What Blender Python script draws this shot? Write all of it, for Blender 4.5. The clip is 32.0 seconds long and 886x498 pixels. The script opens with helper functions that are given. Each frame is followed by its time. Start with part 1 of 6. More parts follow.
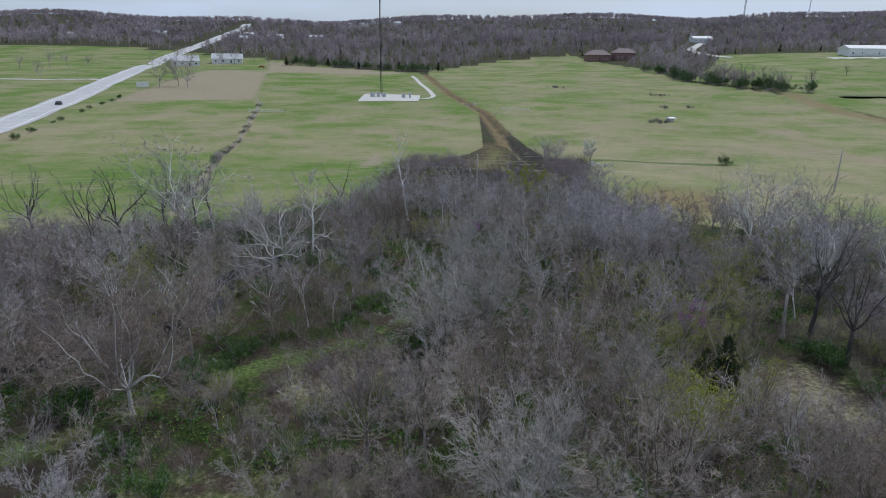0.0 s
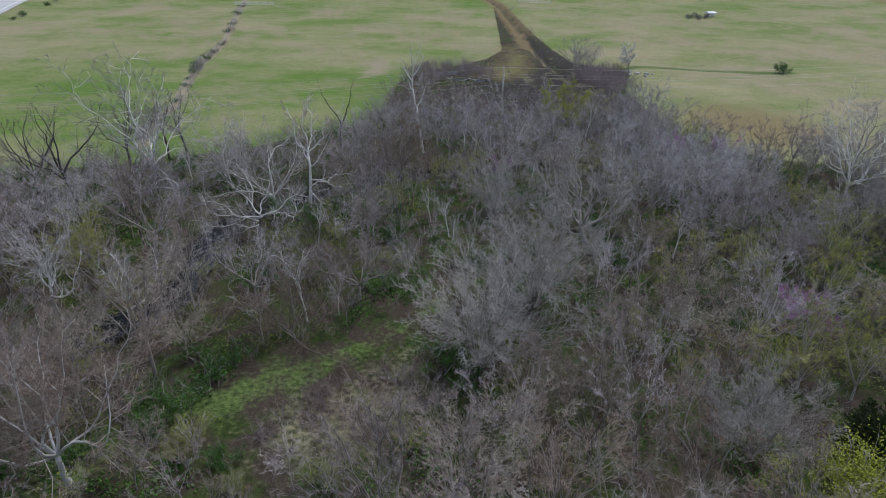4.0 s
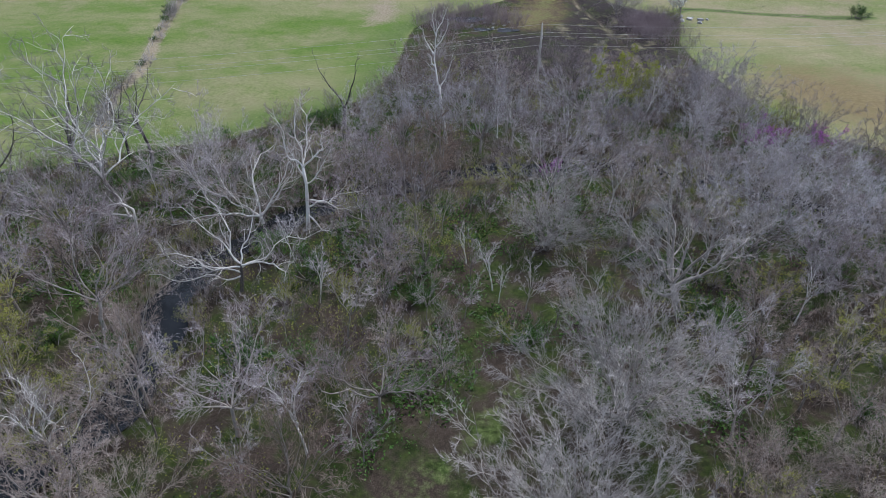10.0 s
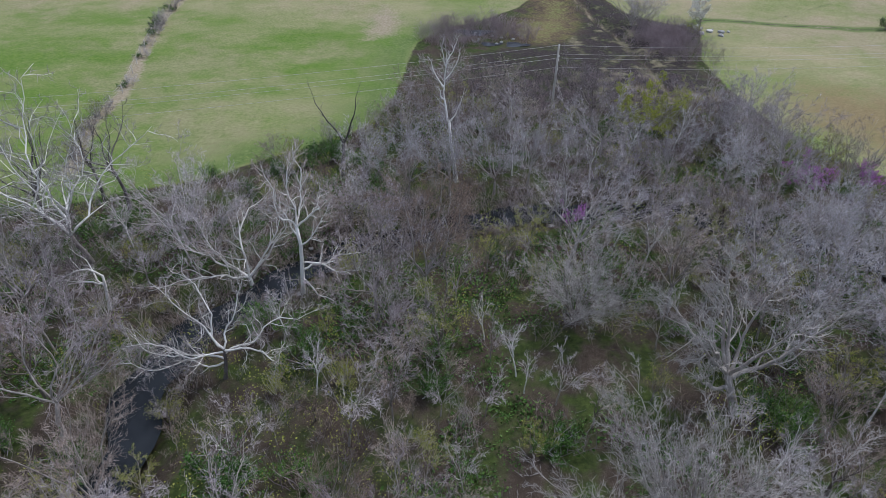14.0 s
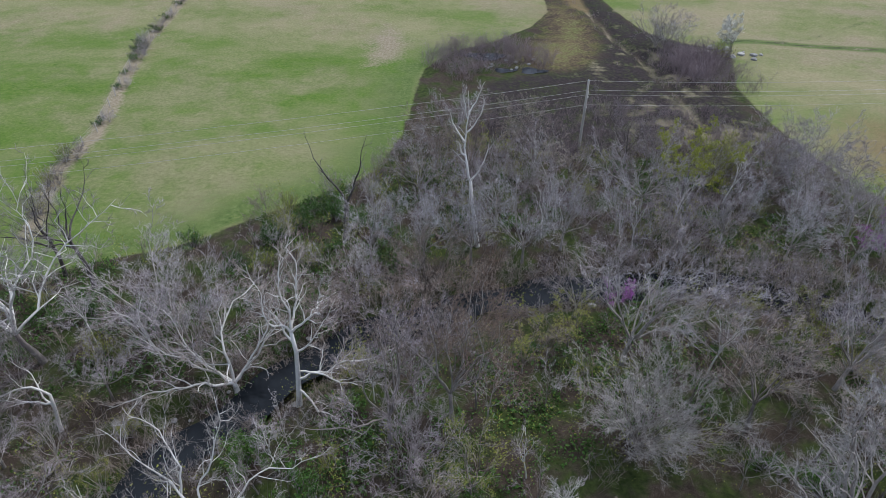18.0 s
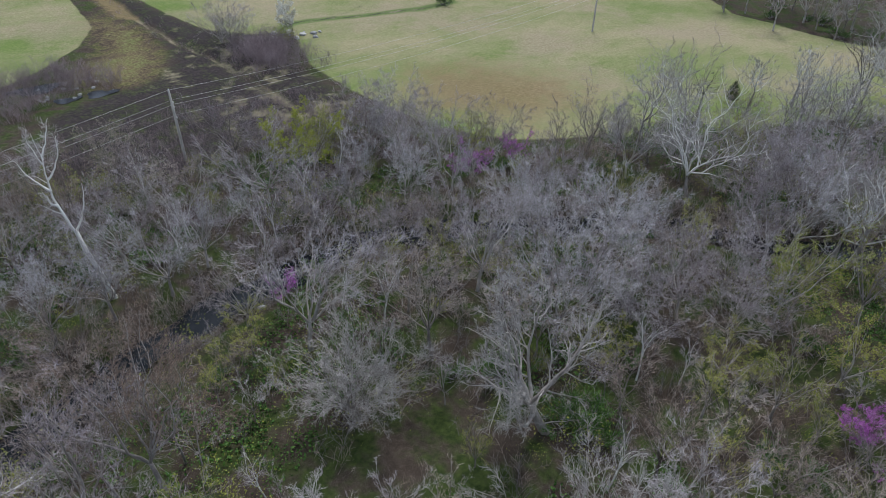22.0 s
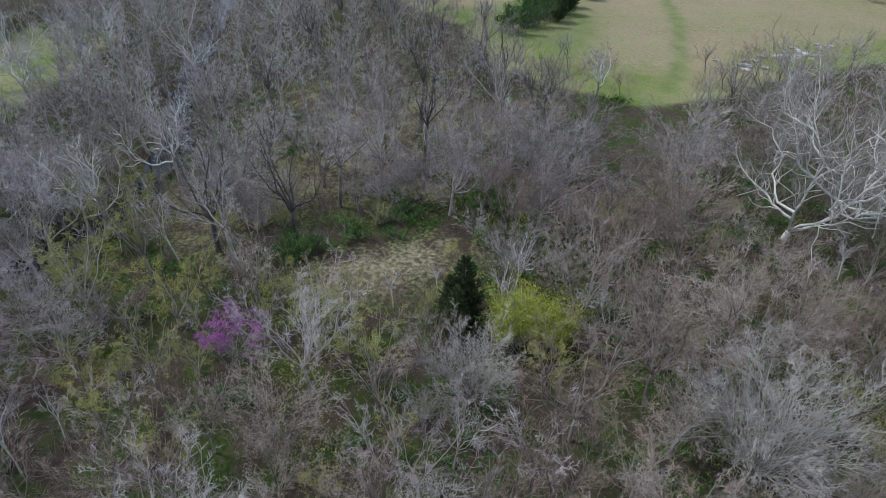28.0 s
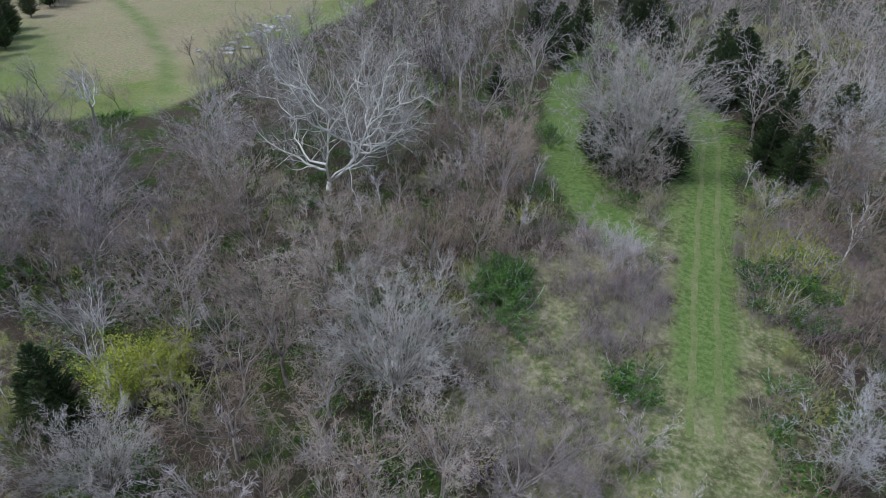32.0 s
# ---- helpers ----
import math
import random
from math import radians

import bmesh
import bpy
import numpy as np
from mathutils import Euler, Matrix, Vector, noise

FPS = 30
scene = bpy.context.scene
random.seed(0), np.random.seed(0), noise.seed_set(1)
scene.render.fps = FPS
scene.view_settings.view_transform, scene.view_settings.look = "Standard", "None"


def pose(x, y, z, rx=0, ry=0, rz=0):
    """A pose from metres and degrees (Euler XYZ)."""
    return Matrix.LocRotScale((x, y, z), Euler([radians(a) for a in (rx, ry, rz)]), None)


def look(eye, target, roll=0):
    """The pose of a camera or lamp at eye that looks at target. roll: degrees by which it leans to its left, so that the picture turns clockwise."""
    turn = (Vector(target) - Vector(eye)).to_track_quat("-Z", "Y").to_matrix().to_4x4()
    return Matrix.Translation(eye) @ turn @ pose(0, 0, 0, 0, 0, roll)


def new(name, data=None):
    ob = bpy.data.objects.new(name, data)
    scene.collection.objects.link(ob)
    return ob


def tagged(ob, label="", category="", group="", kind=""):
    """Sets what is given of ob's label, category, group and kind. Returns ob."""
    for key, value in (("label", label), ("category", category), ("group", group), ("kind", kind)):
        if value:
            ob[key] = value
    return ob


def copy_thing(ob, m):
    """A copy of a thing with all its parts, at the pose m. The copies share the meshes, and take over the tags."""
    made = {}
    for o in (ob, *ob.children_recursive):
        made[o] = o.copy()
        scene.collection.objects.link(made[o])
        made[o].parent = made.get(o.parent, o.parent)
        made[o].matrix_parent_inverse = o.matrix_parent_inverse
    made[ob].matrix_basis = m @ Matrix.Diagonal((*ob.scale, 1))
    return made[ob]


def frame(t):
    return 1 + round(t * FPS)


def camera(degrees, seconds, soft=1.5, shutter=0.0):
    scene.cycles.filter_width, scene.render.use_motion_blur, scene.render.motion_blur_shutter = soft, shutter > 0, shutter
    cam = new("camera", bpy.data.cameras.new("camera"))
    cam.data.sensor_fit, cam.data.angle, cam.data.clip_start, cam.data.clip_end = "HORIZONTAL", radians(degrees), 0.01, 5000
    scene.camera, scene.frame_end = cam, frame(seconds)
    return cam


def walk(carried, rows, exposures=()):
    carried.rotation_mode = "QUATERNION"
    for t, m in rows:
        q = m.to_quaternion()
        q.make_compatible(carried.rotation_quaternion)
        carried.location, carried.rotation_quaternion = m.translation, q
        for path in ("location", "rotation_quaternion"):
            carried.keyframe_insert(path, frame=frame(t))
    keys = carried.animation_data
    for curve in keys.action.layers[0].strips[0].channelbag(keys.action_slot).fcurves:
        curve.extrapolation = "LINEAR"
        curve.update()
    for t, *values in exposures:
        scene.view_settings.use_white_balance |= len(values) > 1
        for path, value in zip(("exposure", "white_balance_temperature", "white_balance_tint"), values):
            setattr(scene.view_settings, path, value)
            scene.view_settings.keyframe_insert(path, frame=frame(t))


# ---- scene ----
LENS, LEAN = 71.04, 0.74
cam = camera(LENS, 32.0, soft=0.78)

# seconds, x, y, z, degrees below the horizon, degrees to the right of +y
PATH = [
    (0.0, 8.97, -55.68, 27.33, 17.79, 0.43),
    (0.5, 8.65, -53.36, 27.46, 18.54, 0.40),
    (1.0, 8.32, -51.07, 27.59, 19.28, 0.37),
    (1.5, 7.97, -48.81, 27.72, 20.02, 0.36),
    (2.0, 7.62, -46.59, 27.87, 20.75, 0.35),
    (2.5, 7.28, -44.49, 28.02, 21.53, 0.34),
    (3.0, 6.93, -42.49, 28.09, 22.50, 0.34),
    (3.5, 6.56, -40.54, 28.07, 24.98, 0.34),
    (5.5, 4.91, -33.27, 28.89, 32.05, 0.63),
    (6.0, 4.58, -31.46, 28.93, 33.05, 0.67),
    (6.5, 4.40, -29.75, 29.08, 34.00, 0.60),
    (7.0, 4.33, -28.11, 29.31, 34.47, 0.44),
    (7.5, 4.22, -26.49, 29.49, 34.58, 0.31),
    (8.0, 3.99, -24.84, 29.55, 34.47, 0.27),
    (8.5, 3.71, -23.19, 29.52, 34.37, 0.30),
    (9.0, 3.42, -21.64, 29.53, 34.27, 0.34),
    (9.5, 3.18, -20.36, 29.63, 34.28, 0.38),
    (10.0, 3.00, -19.54, 29.83, 34.48, 0.42),
    (10.5, 2.88, -19.14, 30.06, 34.65, 0.45),
    (11.0, 2.76, -18.81, 30.26, 34.76, 0.50),
    (11.5, 2.63, -18.17, 30.39, 34.80, 0.56),
    (12.0, 2.49, -17.08, 30.46, 34.79, 0.62),
    (12.5, 2.36, -15.64, 30.52, 34.82, 0.64),
    (13.0, 2.23, -14.04, 30.64, 34.91, 0.63),
    (13.5, 2.07, -12.45, 30.74, 35.10, 0.60),
    (14.0, 1.86, -10.91, 30.78, 34.97, 0.58),
    (14.5, 1.61, -9.40, 30.75, 34.91, 0.61),
    (16.5, 0.58, -3.38, 30.86, 34.91, 0.75),
    (17.0, 0.36, -2.13, 30.85, 34.84, 0.75),
    (17.5, 0.15, -0.87, 30.84, 34.86, 0.76),
    (18.0, 0.00, 0.00, 31.00, 34.75, 0.85),
    (18.5, 0.00, 0.00, 31.00, 34.75, 2.36),
    (19.0, 0.00, 0.00, 31.00, 34.75, 4.90),
    (19.5, 0.00, 0.00, 31.00, 34.75, 9.99),
    (20.0, 0.00, 0.00, 31.00, 34.75, 15.91),
    (20.5, 0.00, 0.00, 31.00, 34.75, 21.90),
    (21.0, 0.00, 0.00, 31.00, 34.75, 27.68),
    (21.5, 0.00, 0.00, 31.00, 34.75, 33.63),
    (22.0, 0.00, 0.00, 31.00, 34.75, 38.97),
    (22.5, 0.00, 0.00, 31.00, 34.75, 44.26),
    (23.0, 0.00, 0.00, 31.00, 34.75, 49.75),
    (23.5, 0.00, 0.00, 31.00, 34.75, 54.96),
    (24.0, 0.00, 0.00, 31.00, 34.75, 59.83),
    (24.5, 0.00, 0.00, 31.00, 34.75, 64.90),
    (26.5, 0.00, 0.00, 31.00, 34.75, 89.91),
    (27.0, 0.00, 0.00, 31.00, 34.75, 97.30),
    (27.5, 0.00, 0.00, 31.00, 34.75, 104.56),
    (28.0, 0.00, 0.00, 31.00, 34.75, 110.83),
    (28.5, 0.00, 0.00, 31.00, 34.75, 117.34),
    (29.0, 0.00, 0.00, 31.00, 34.75, 123.95),
    (29.5, 0.00, 0.00, 31.00, 34.75, 130.41),
    (30.0, 0.00, 0.00, 31.00, 34.75, 136.68),
    (30.5, 0.00, 0.00, 31.00, 34.75, 143.25),
    (31.0, 0.00, 0.00, 31.00, 34.75, 149.97),
    (31.5, 0.00, 0.00, 31.00, 34.75, 154.85),
    (32.0, 0.00, 0.00, 31.00, 34.75, 156.09),
]


def drone(x, y, z, down, right):
    a, b = radians(right), radians(down)
    way = Vector((math.sin(a) * math.cos(b), math.cos(a) * math.cos(b), -math.sin(b)))
    eye = Vector((x, y, z))
    return look(eye, eye + way * 10, LEAN)


walk(cam, [(t, drone(*v)) for t, *v in PATH], [(0.0, 0.05, 6120, 10.5), (3.0, 0.02, 6250, 11.0), (6.0, 0.44, 6120, 13.8), (14.0, 0.38, 6140, 15.6), (19.0, 0.28, 6200, 13.4), (24.0, 0.38, 6300, 11.0), (28.0, 0.37, 6180, 9.8), (30.0, 0.36, 6040, 9.0), (32.0, 0.34, 5930, 9.6)])

# ---- light: thin cloud, soft high sun ----
SUN_UP, SUN_TURN = 58.0, 40.0      # elevation; compass from +y towards +x
world = bpy.data.worlds.new("sky")
scene.world = world
world.use_nodes = True
wn = world.node_tree.nodes
sky = wn.new("ShaderNodeTexSky")
sky.sky_type, sky.sun_disc = "NISHITA", False
sky.sun_elevation, sky.sun_rotation = radians(SUN_UP), radians(SUN_TURN)
sky.air_density, sky.dust_density, sky.ozone_density = 1.0, 2.5, 1.0
# thin cloud veils over the blue
tc = wn.new("ShaderNodeTexCoord")
mp = wn.new("ShaderNodeMapping")
mp.inputs["Scale"].default_value = (1.0, 1.0, 5.0)
cl = wn.new("ShaderNodeTexNoise")
cl.inputs["Scale"].default_value, cl.inputs["Detail"].default_value = 2.2, 6.0
rmp = wn.new("ShaderNodeMapRange")
rmp.inputs["From Min"].default_value, rmp.inputs["From Max"].default_value = 0.38, 0.68
rmp.inputs["To Min"].default_value, rmp.inputs["To Max"].default_value = 0.5, 0.92
mix = wn.new("ShaderNodeMix")
mix.data_type = "RGBA"
mix.inputs["B"].default_value = (6.5, 7.55, 9.2, 1.0)
wl = world.node_tree.links
wl.new(tc.outputs["Generated"], mp.inputs["Vector"])
wl.new(mp.outputs["Vector"], cl.inputs["Vector"])
wl.new(cl.outputs["Fac"], rmp.inputs["Value"])
wl.new(rmp.outputs["Result"], mix.inputs["Factor"])
wl.new(sky.outputs["Color"], mix.inputs["A"])
wl.new(mix.outputs["Result"], wn["Background"].inputs["Color"])
wn["Background"].inputs["Strength"].default_value = 0.088
sun = new("sun", bpy.data.lights.new("sun", "SUN"))
sun.data.energy, sun.data.angle, sun.data.color = 2.2, radians(12), (1.0, 0.975, 0.94)
a, b = radians(SUN_TURN), radians(SUN_UP)
sun.matrix_world = look((0, 0, 0), (-math.sin(a) * math.cos(b), -math.cos(a) * math.cos(b), -math.sin(b)))
sun.location = (0, 0, 400)

# ---- materials ----


def material(name, stops, scale=4.0, rough=0.9, bump=0.0, bump_scale=0, by_object=0.0, by_island=0.0, detail=6.0, fine=0.35, metal=0.0, coords="Object", spec=0.2, stretch=None):
    """Noise at two scales through a colour ramp of (position, colour) stops, shifted per object or per piece."""
    m = bpy.data.materials.new(name)
    m.use_nodes = True
    n, l = m.node_tree.nodes, m.node_tree.links
    bs = n["Principled BSDF"]
    bs.inputs["Roughness"].default_value = rough
    bs.inputs["Metallic"].default_value = metal
    bs.inputs["Specular IOR Level"].default_value = spec
    co = n.new("ShaderNodeTexCoord").outputs[coords]
    if stretch:
        mp = n.new("ShaderNodeMapping")
        mp.inputs["Scale"].default_value = stretch
        l.new(co, mp.inputs["Vector"])
        co = mp.outputs["Vector"]
    big, small = n.new("ShaderNodeTexNoise"), n.new("ShaderNodeTexNoise")
    for k, s in ((big, scale), (small, scale * 7.3)):
        k.inputs["Scale"].default_value, k.inputs["Detail"].default_value = s, detail
        l.new(co, k.inputs["Vector"])
    mx = n.new("ShaderNodeMix")
    mx.inputs["Factor"].default_value = fine
    l.new(big.outputs["Fac"], mx.inputs["A"])
    l.new(small.outputs["Fac"], mx.inputs["B"])
    value = mx.outputs["Result"]
    for amount, node, out in ((by_object, "ShaderNodeObjectInfo", "Random"), (by_island, "ShaderNodeNewGeometry", "Random Per Island")):
        if amount:
            src = n.new(node).outputs[out]
            ma = n.new("ShaderNodeMath")
            ma.operation = "MULTIPLY_ADD"
            ma.inputs[1].default_value, ma.inputs[2].default_value = amount, -amount / 2
            l.new(src, ma.inputs[0])
            ad = n.new("ShaderNodeMath")
            l.new(value, ad.inputs[0])
            l.new(ma.outputs[0], ad.inputs[1])
            value = ad.outputs[0]
    rp = n.new("ShaderNodeValToRGB")
    el = rp.color_ramp.elements
    while len(el) < len(stops):
        el.new(0.5)
    for e, (p, c) in zip(el, stops):
        e.position, e.color = p, (*c, 1)
    l.new(value, rp.inputs["Fac"])
    l.new(rp.outputs["Color"], bs.inputs["Base Color"])
    if bump:
        bu = n.new("ShaderNodeBump")
        bu.inputs["Strength"].default_value = bump
        bu.inputs["Distance"].default_value = 0.05
        bn = small
        if bump_scale:
            bn = n.new("ShaderNodeTexNoise")
            bn.inputs["Scale"].default_value = bump_scale
            l.new(co, bn.inputs["Vector"])
        l.new(bn.outputs["Fac"], bu.inputs["Height"])
        l.new(bu.outputs["Normal"], bs.inputs["Normal"])
    return m


BARK = material("bark_grey", [(0.3, (0.15, 0.132, 0.118)), (0.5, (0.29, 0.265, 0.24)), (0.72, (0.46, 0.435, 0.4))], 3, bump=0.6, by_object=0.3, stretch=(1, 1, 0.25))
BARK_DARK = material("bark_dark", [(0.3, (0.05, 0.044, 0.042)), (0.7, (0.14, 0.128, 0.12))], 3, bump=0.6, by_object=0.2, stretch=(1, 1, 0.25))
BARK_BROWN = material("bark_brown", [(0.3, (0.1, 0.084, 0.072)), (0.5, (0.2, 0.177, 0.157)), (0.72, (0.36, 0.335, 0.307))], 3, bump=0.6, by_object=0.3, stretch=(1, 1, 0.25))
BARK_WHITE = material("bark_white", [(0.28, (0.3, 0.27, 0.22)), (0.38, (0.56, 0.54, 0.49)), (0.48, (0.68, 0.67, 0.635)), (0.8, (0.78, 0.775, 0.755))], 1.6, bump=0.3, by_object=0.06)
TWIG = material("twig_grey", [(0.2, (0.136, 0.112, 0.116)), (0.4, (0.257, 0.223, 0.232)), (0.58, (0.366, 0.327, 0.339)), (0.8, (0.502, 0.474, 0.484))], 0.5, by_object=0.45, by_island=0.45)
TWIG_TAN = material("twig_tan", [(0.2, (0.139, 0.1, 0.083)), (0.45, (0.249, 0.199, 0.171)), (0.65, (0.338, 0.286, 0.253)), (0.8, (0.448, 0.396, 0.353))], 0.5, by_object=0.45, by_island=0.45)
TWIG_BEIGE = material("twig_beige", [(0.25, (0.217, 0.198, 0.186)), (0.55, (0.31, 0.291, 0.275)), (0.8, (0.395, 0.379, 0.36))], 0.5, by_object=0.3, by_island=0.45)
TWIG_MAUVE = material("twig_mauve", [(0.25, (0.167, 0.127, 0.131)), (0.55, (0.278, 0.226, 0.229)), (0.8, (0.4, 0.341, 0.344))], 0.3, by_island=0.3)
TWIG_RUST = material("twig_rust", [(0.25, (0.154, 0.111, 0.085)), (0.55, (0.262, 0.2, 0.161)), (0.8, (0.371, 0.297, 0.247))], 0.3, by_object=0.4, by_island=0.3)
TWIG_PALE = material("twig_pale", [(0.25, (0.42, 0.4, 0.385)), (0.55, (0.57, 0.555, 0.54)), (0.8, (0.7, 0.69, 0.675))], 0.5, by_object=0.3, by_island=0.3)
# far twigs lighter and more lavender: distance haze is mixed into their colour
TWIG_FAR = material("twig_far", [(0.25, (0.2, 0.163, 0.175)), (0.5, (0.35, 0.3, 0.312)), (0.75, (0.55, 0.481, 0.494))], 0.014, by_island=0.3)
TWIG_DARK = material("twig_dark", [(0.25, (0.11, 0.098, 0.098)), (0.8, (0.26, 0.24, 0.235))], 0.5, by_object=0.3)
TWIG_ASH = material("twig_ash", [(0.25, (0.281, 0.263, 0.273)), (0.5, (0.407, 0.392, 0.404)), (0.8, (0.543, 0.534, 0.544))], 0.5, by_object=0.4, by_island=0.45)
LEAF_BUD = material("leaf_bud", [(0.25, (0.13, 0.16, 0.03)), (0.5, (0.24, 0.265, 0.05)), (0.8, (0.36, 0.36, 0.09))], 0.8, by_object=0.35, by_island=0.3, rough=0.7)
LEAF_YELLOW = material("leaf_yellow", [(0.25, (0.16, 0.195, 0.024)), (0.5, (0.265, 0.3, 0.038)), (0.8, (0.37, 0.38, 0.058))], 0.8, by_island=0.4, rough=0.7)
LEAF_GREEN = material("leaf_green", [(0.25, (0.025, 0.07, 0.012)), (0.5, (0.05, 0.12, 0.02)), (0.8, (0.1, 0.18, 0.04))], 0.8, by_object=0.35, by_island=0.4, rough=0.6)
LEAF_CEDAR = material("leaf_cedar", [(0.25, (0.018, 0.032, 0.012)), (0.5, (0.035, 0.055, 0.02)), (0.8, (0.07, 0.09, 0.035))], 0.8, by_object=0.4, by_island=0.4, rough=0.8)
LEAF_RUST = material("leaf_rust", [(0.25, (0.16, 0.09, 0.04)), (0.8, (0.34, 0.22, 0.1))], 0.8, by_island=0.4)
BLOSSOM = material("blossom", [(0.25, (0.27, 0.05, 0.28)), (0.5, (0.45, 0.12, 0.47)), (0.8, (0.6, 0.27, 0.62))], 0.8, by_island=0.5, rough=0.8)
BLOSSOM_WHITE = material("blossom_white", [(0.25, (0.5, 0.5, 0.42)), (0.8, (0.8, 0.8, 0.74))], 0.8, by_island=0.5, rough=0.8)
STONE = material("stone", [(0.3, (0.16, 0.16, 0.165)), (0.5, (0.3, 0.3, 0.3)), (0.75, (0.48, 0.47, 0.45))], 1.5, by_object=0.3, by_island=0.3, bump=0.5)
TIMBER = material("pole_timber", [(0.3, (0.34, 0.32, 0.28)), (0.7, (0.52, 0.49, 0.45))], 2, stretch=(1, 1, 0.1), bump=0.4)
WIRE = material("wire", [(0.3, (0.42, 0.42, 0.4)), (0.7, (0.55, 0.55, 0.53))], 2, rough=0.5, metal=0.6)
PORCELAIN = material("insulator", [(0.3, (0.55, 0.55, 0.53)), (0.7, (0.7, 0.7, 0.68))], 2, rough=0.3)
ASPHALT = material("concrete_road", [(0.3, (0.33, 0.33, 0.335)), (0.55, (0.42, 0.42, 0.425)), (0.75, (0.5, 0.5, 0.5))], 0.25, bump=0.2)
GRAVEL = material("gravel", [(0.3, (0.36, 0.35, 0.33)), (0.7, (0.56, 0.55, 0.52))], 0.8, bump=0.4)
WHITE = material("white_paint", [(0.3, (0.62, 0.62, 0.61)), (0.7, (0.8, 0.8, 0.79))], 0.6)
GREY_METAL = material("grey_metal", [(0.3, (0.36, 0.37, 0.39)), (0.7, (0.5, 0.51, 0.53))], 0.5, rough=0.6, metal=0.1)
DARK_METAL = material("dark_metal", [(0.3, (0.02, 0.02, 0.022)), (0.7, (0.06, 0.06, 0.065))], 1, rough=0.5)
BRICK = material("brown_brick", [(0.3, (0.16, 0.1, 0.085)), (0.7, (0.26, 0.17, 0.145))], 1.5)
SHINGLE = material("shingle", [(0.3, (0.17, 0.13, 0.13)), (0.7, (0.27, 0.22, 0.215))], 1.0)
GLASSY = material("dark_pane", [(0.3, (0.02, 0.025, 0.03)), (0.7, (0.05, 0.055, 0.06))], 1, rough=0.1, spec=0.6)
RED = material("red_paint", [(0.3, (0.3, 0.04, 0.03)), (0.7, (0.42, 0.07, 0.05))], 1)
RUBBER = material("rubber", [(0.3, (0.015, 0.015, 0.015)), (0.7, (0.03, 0.03, 0.03))], 3)


def water_material():
    m = bpy.data.materials.new("creek_water")
    m.use_nodes = True
    n, l = m.node_tree.nodes, m.node_tree.links
    bs = n["Principled BSDF"]
    bs.inputs["Base Color"].default_value = (0.012, 0.015, 0.018, 1)
    bs.inputs["Roughness"].default_value = 0.06
    bs.inputs["IOR"].default_value = 1.33
    bs.inputs["Specular IOR Level"].default_value = 0.5
    co = n.new("ShaderNodeTexCoord").outputs["Object"]
    no, bu = n.new("ShaderNodeTexNoise"), n.new("ShaderNodeBump")
    no.inputs["Scale"].default_value = 2.0
    bu.inputs["Strength"].default_value, bu.inputs["Distance"].default_value = 0.25, 0.05
    l.new(co, no.inputs["Vector"])
    l.new(no.outputs["Fac"], bu.inputs["Height"])
    l.new(bu.outputs["Normal"], bs.inputs["Normal"])
    return m


WATER = water_material()


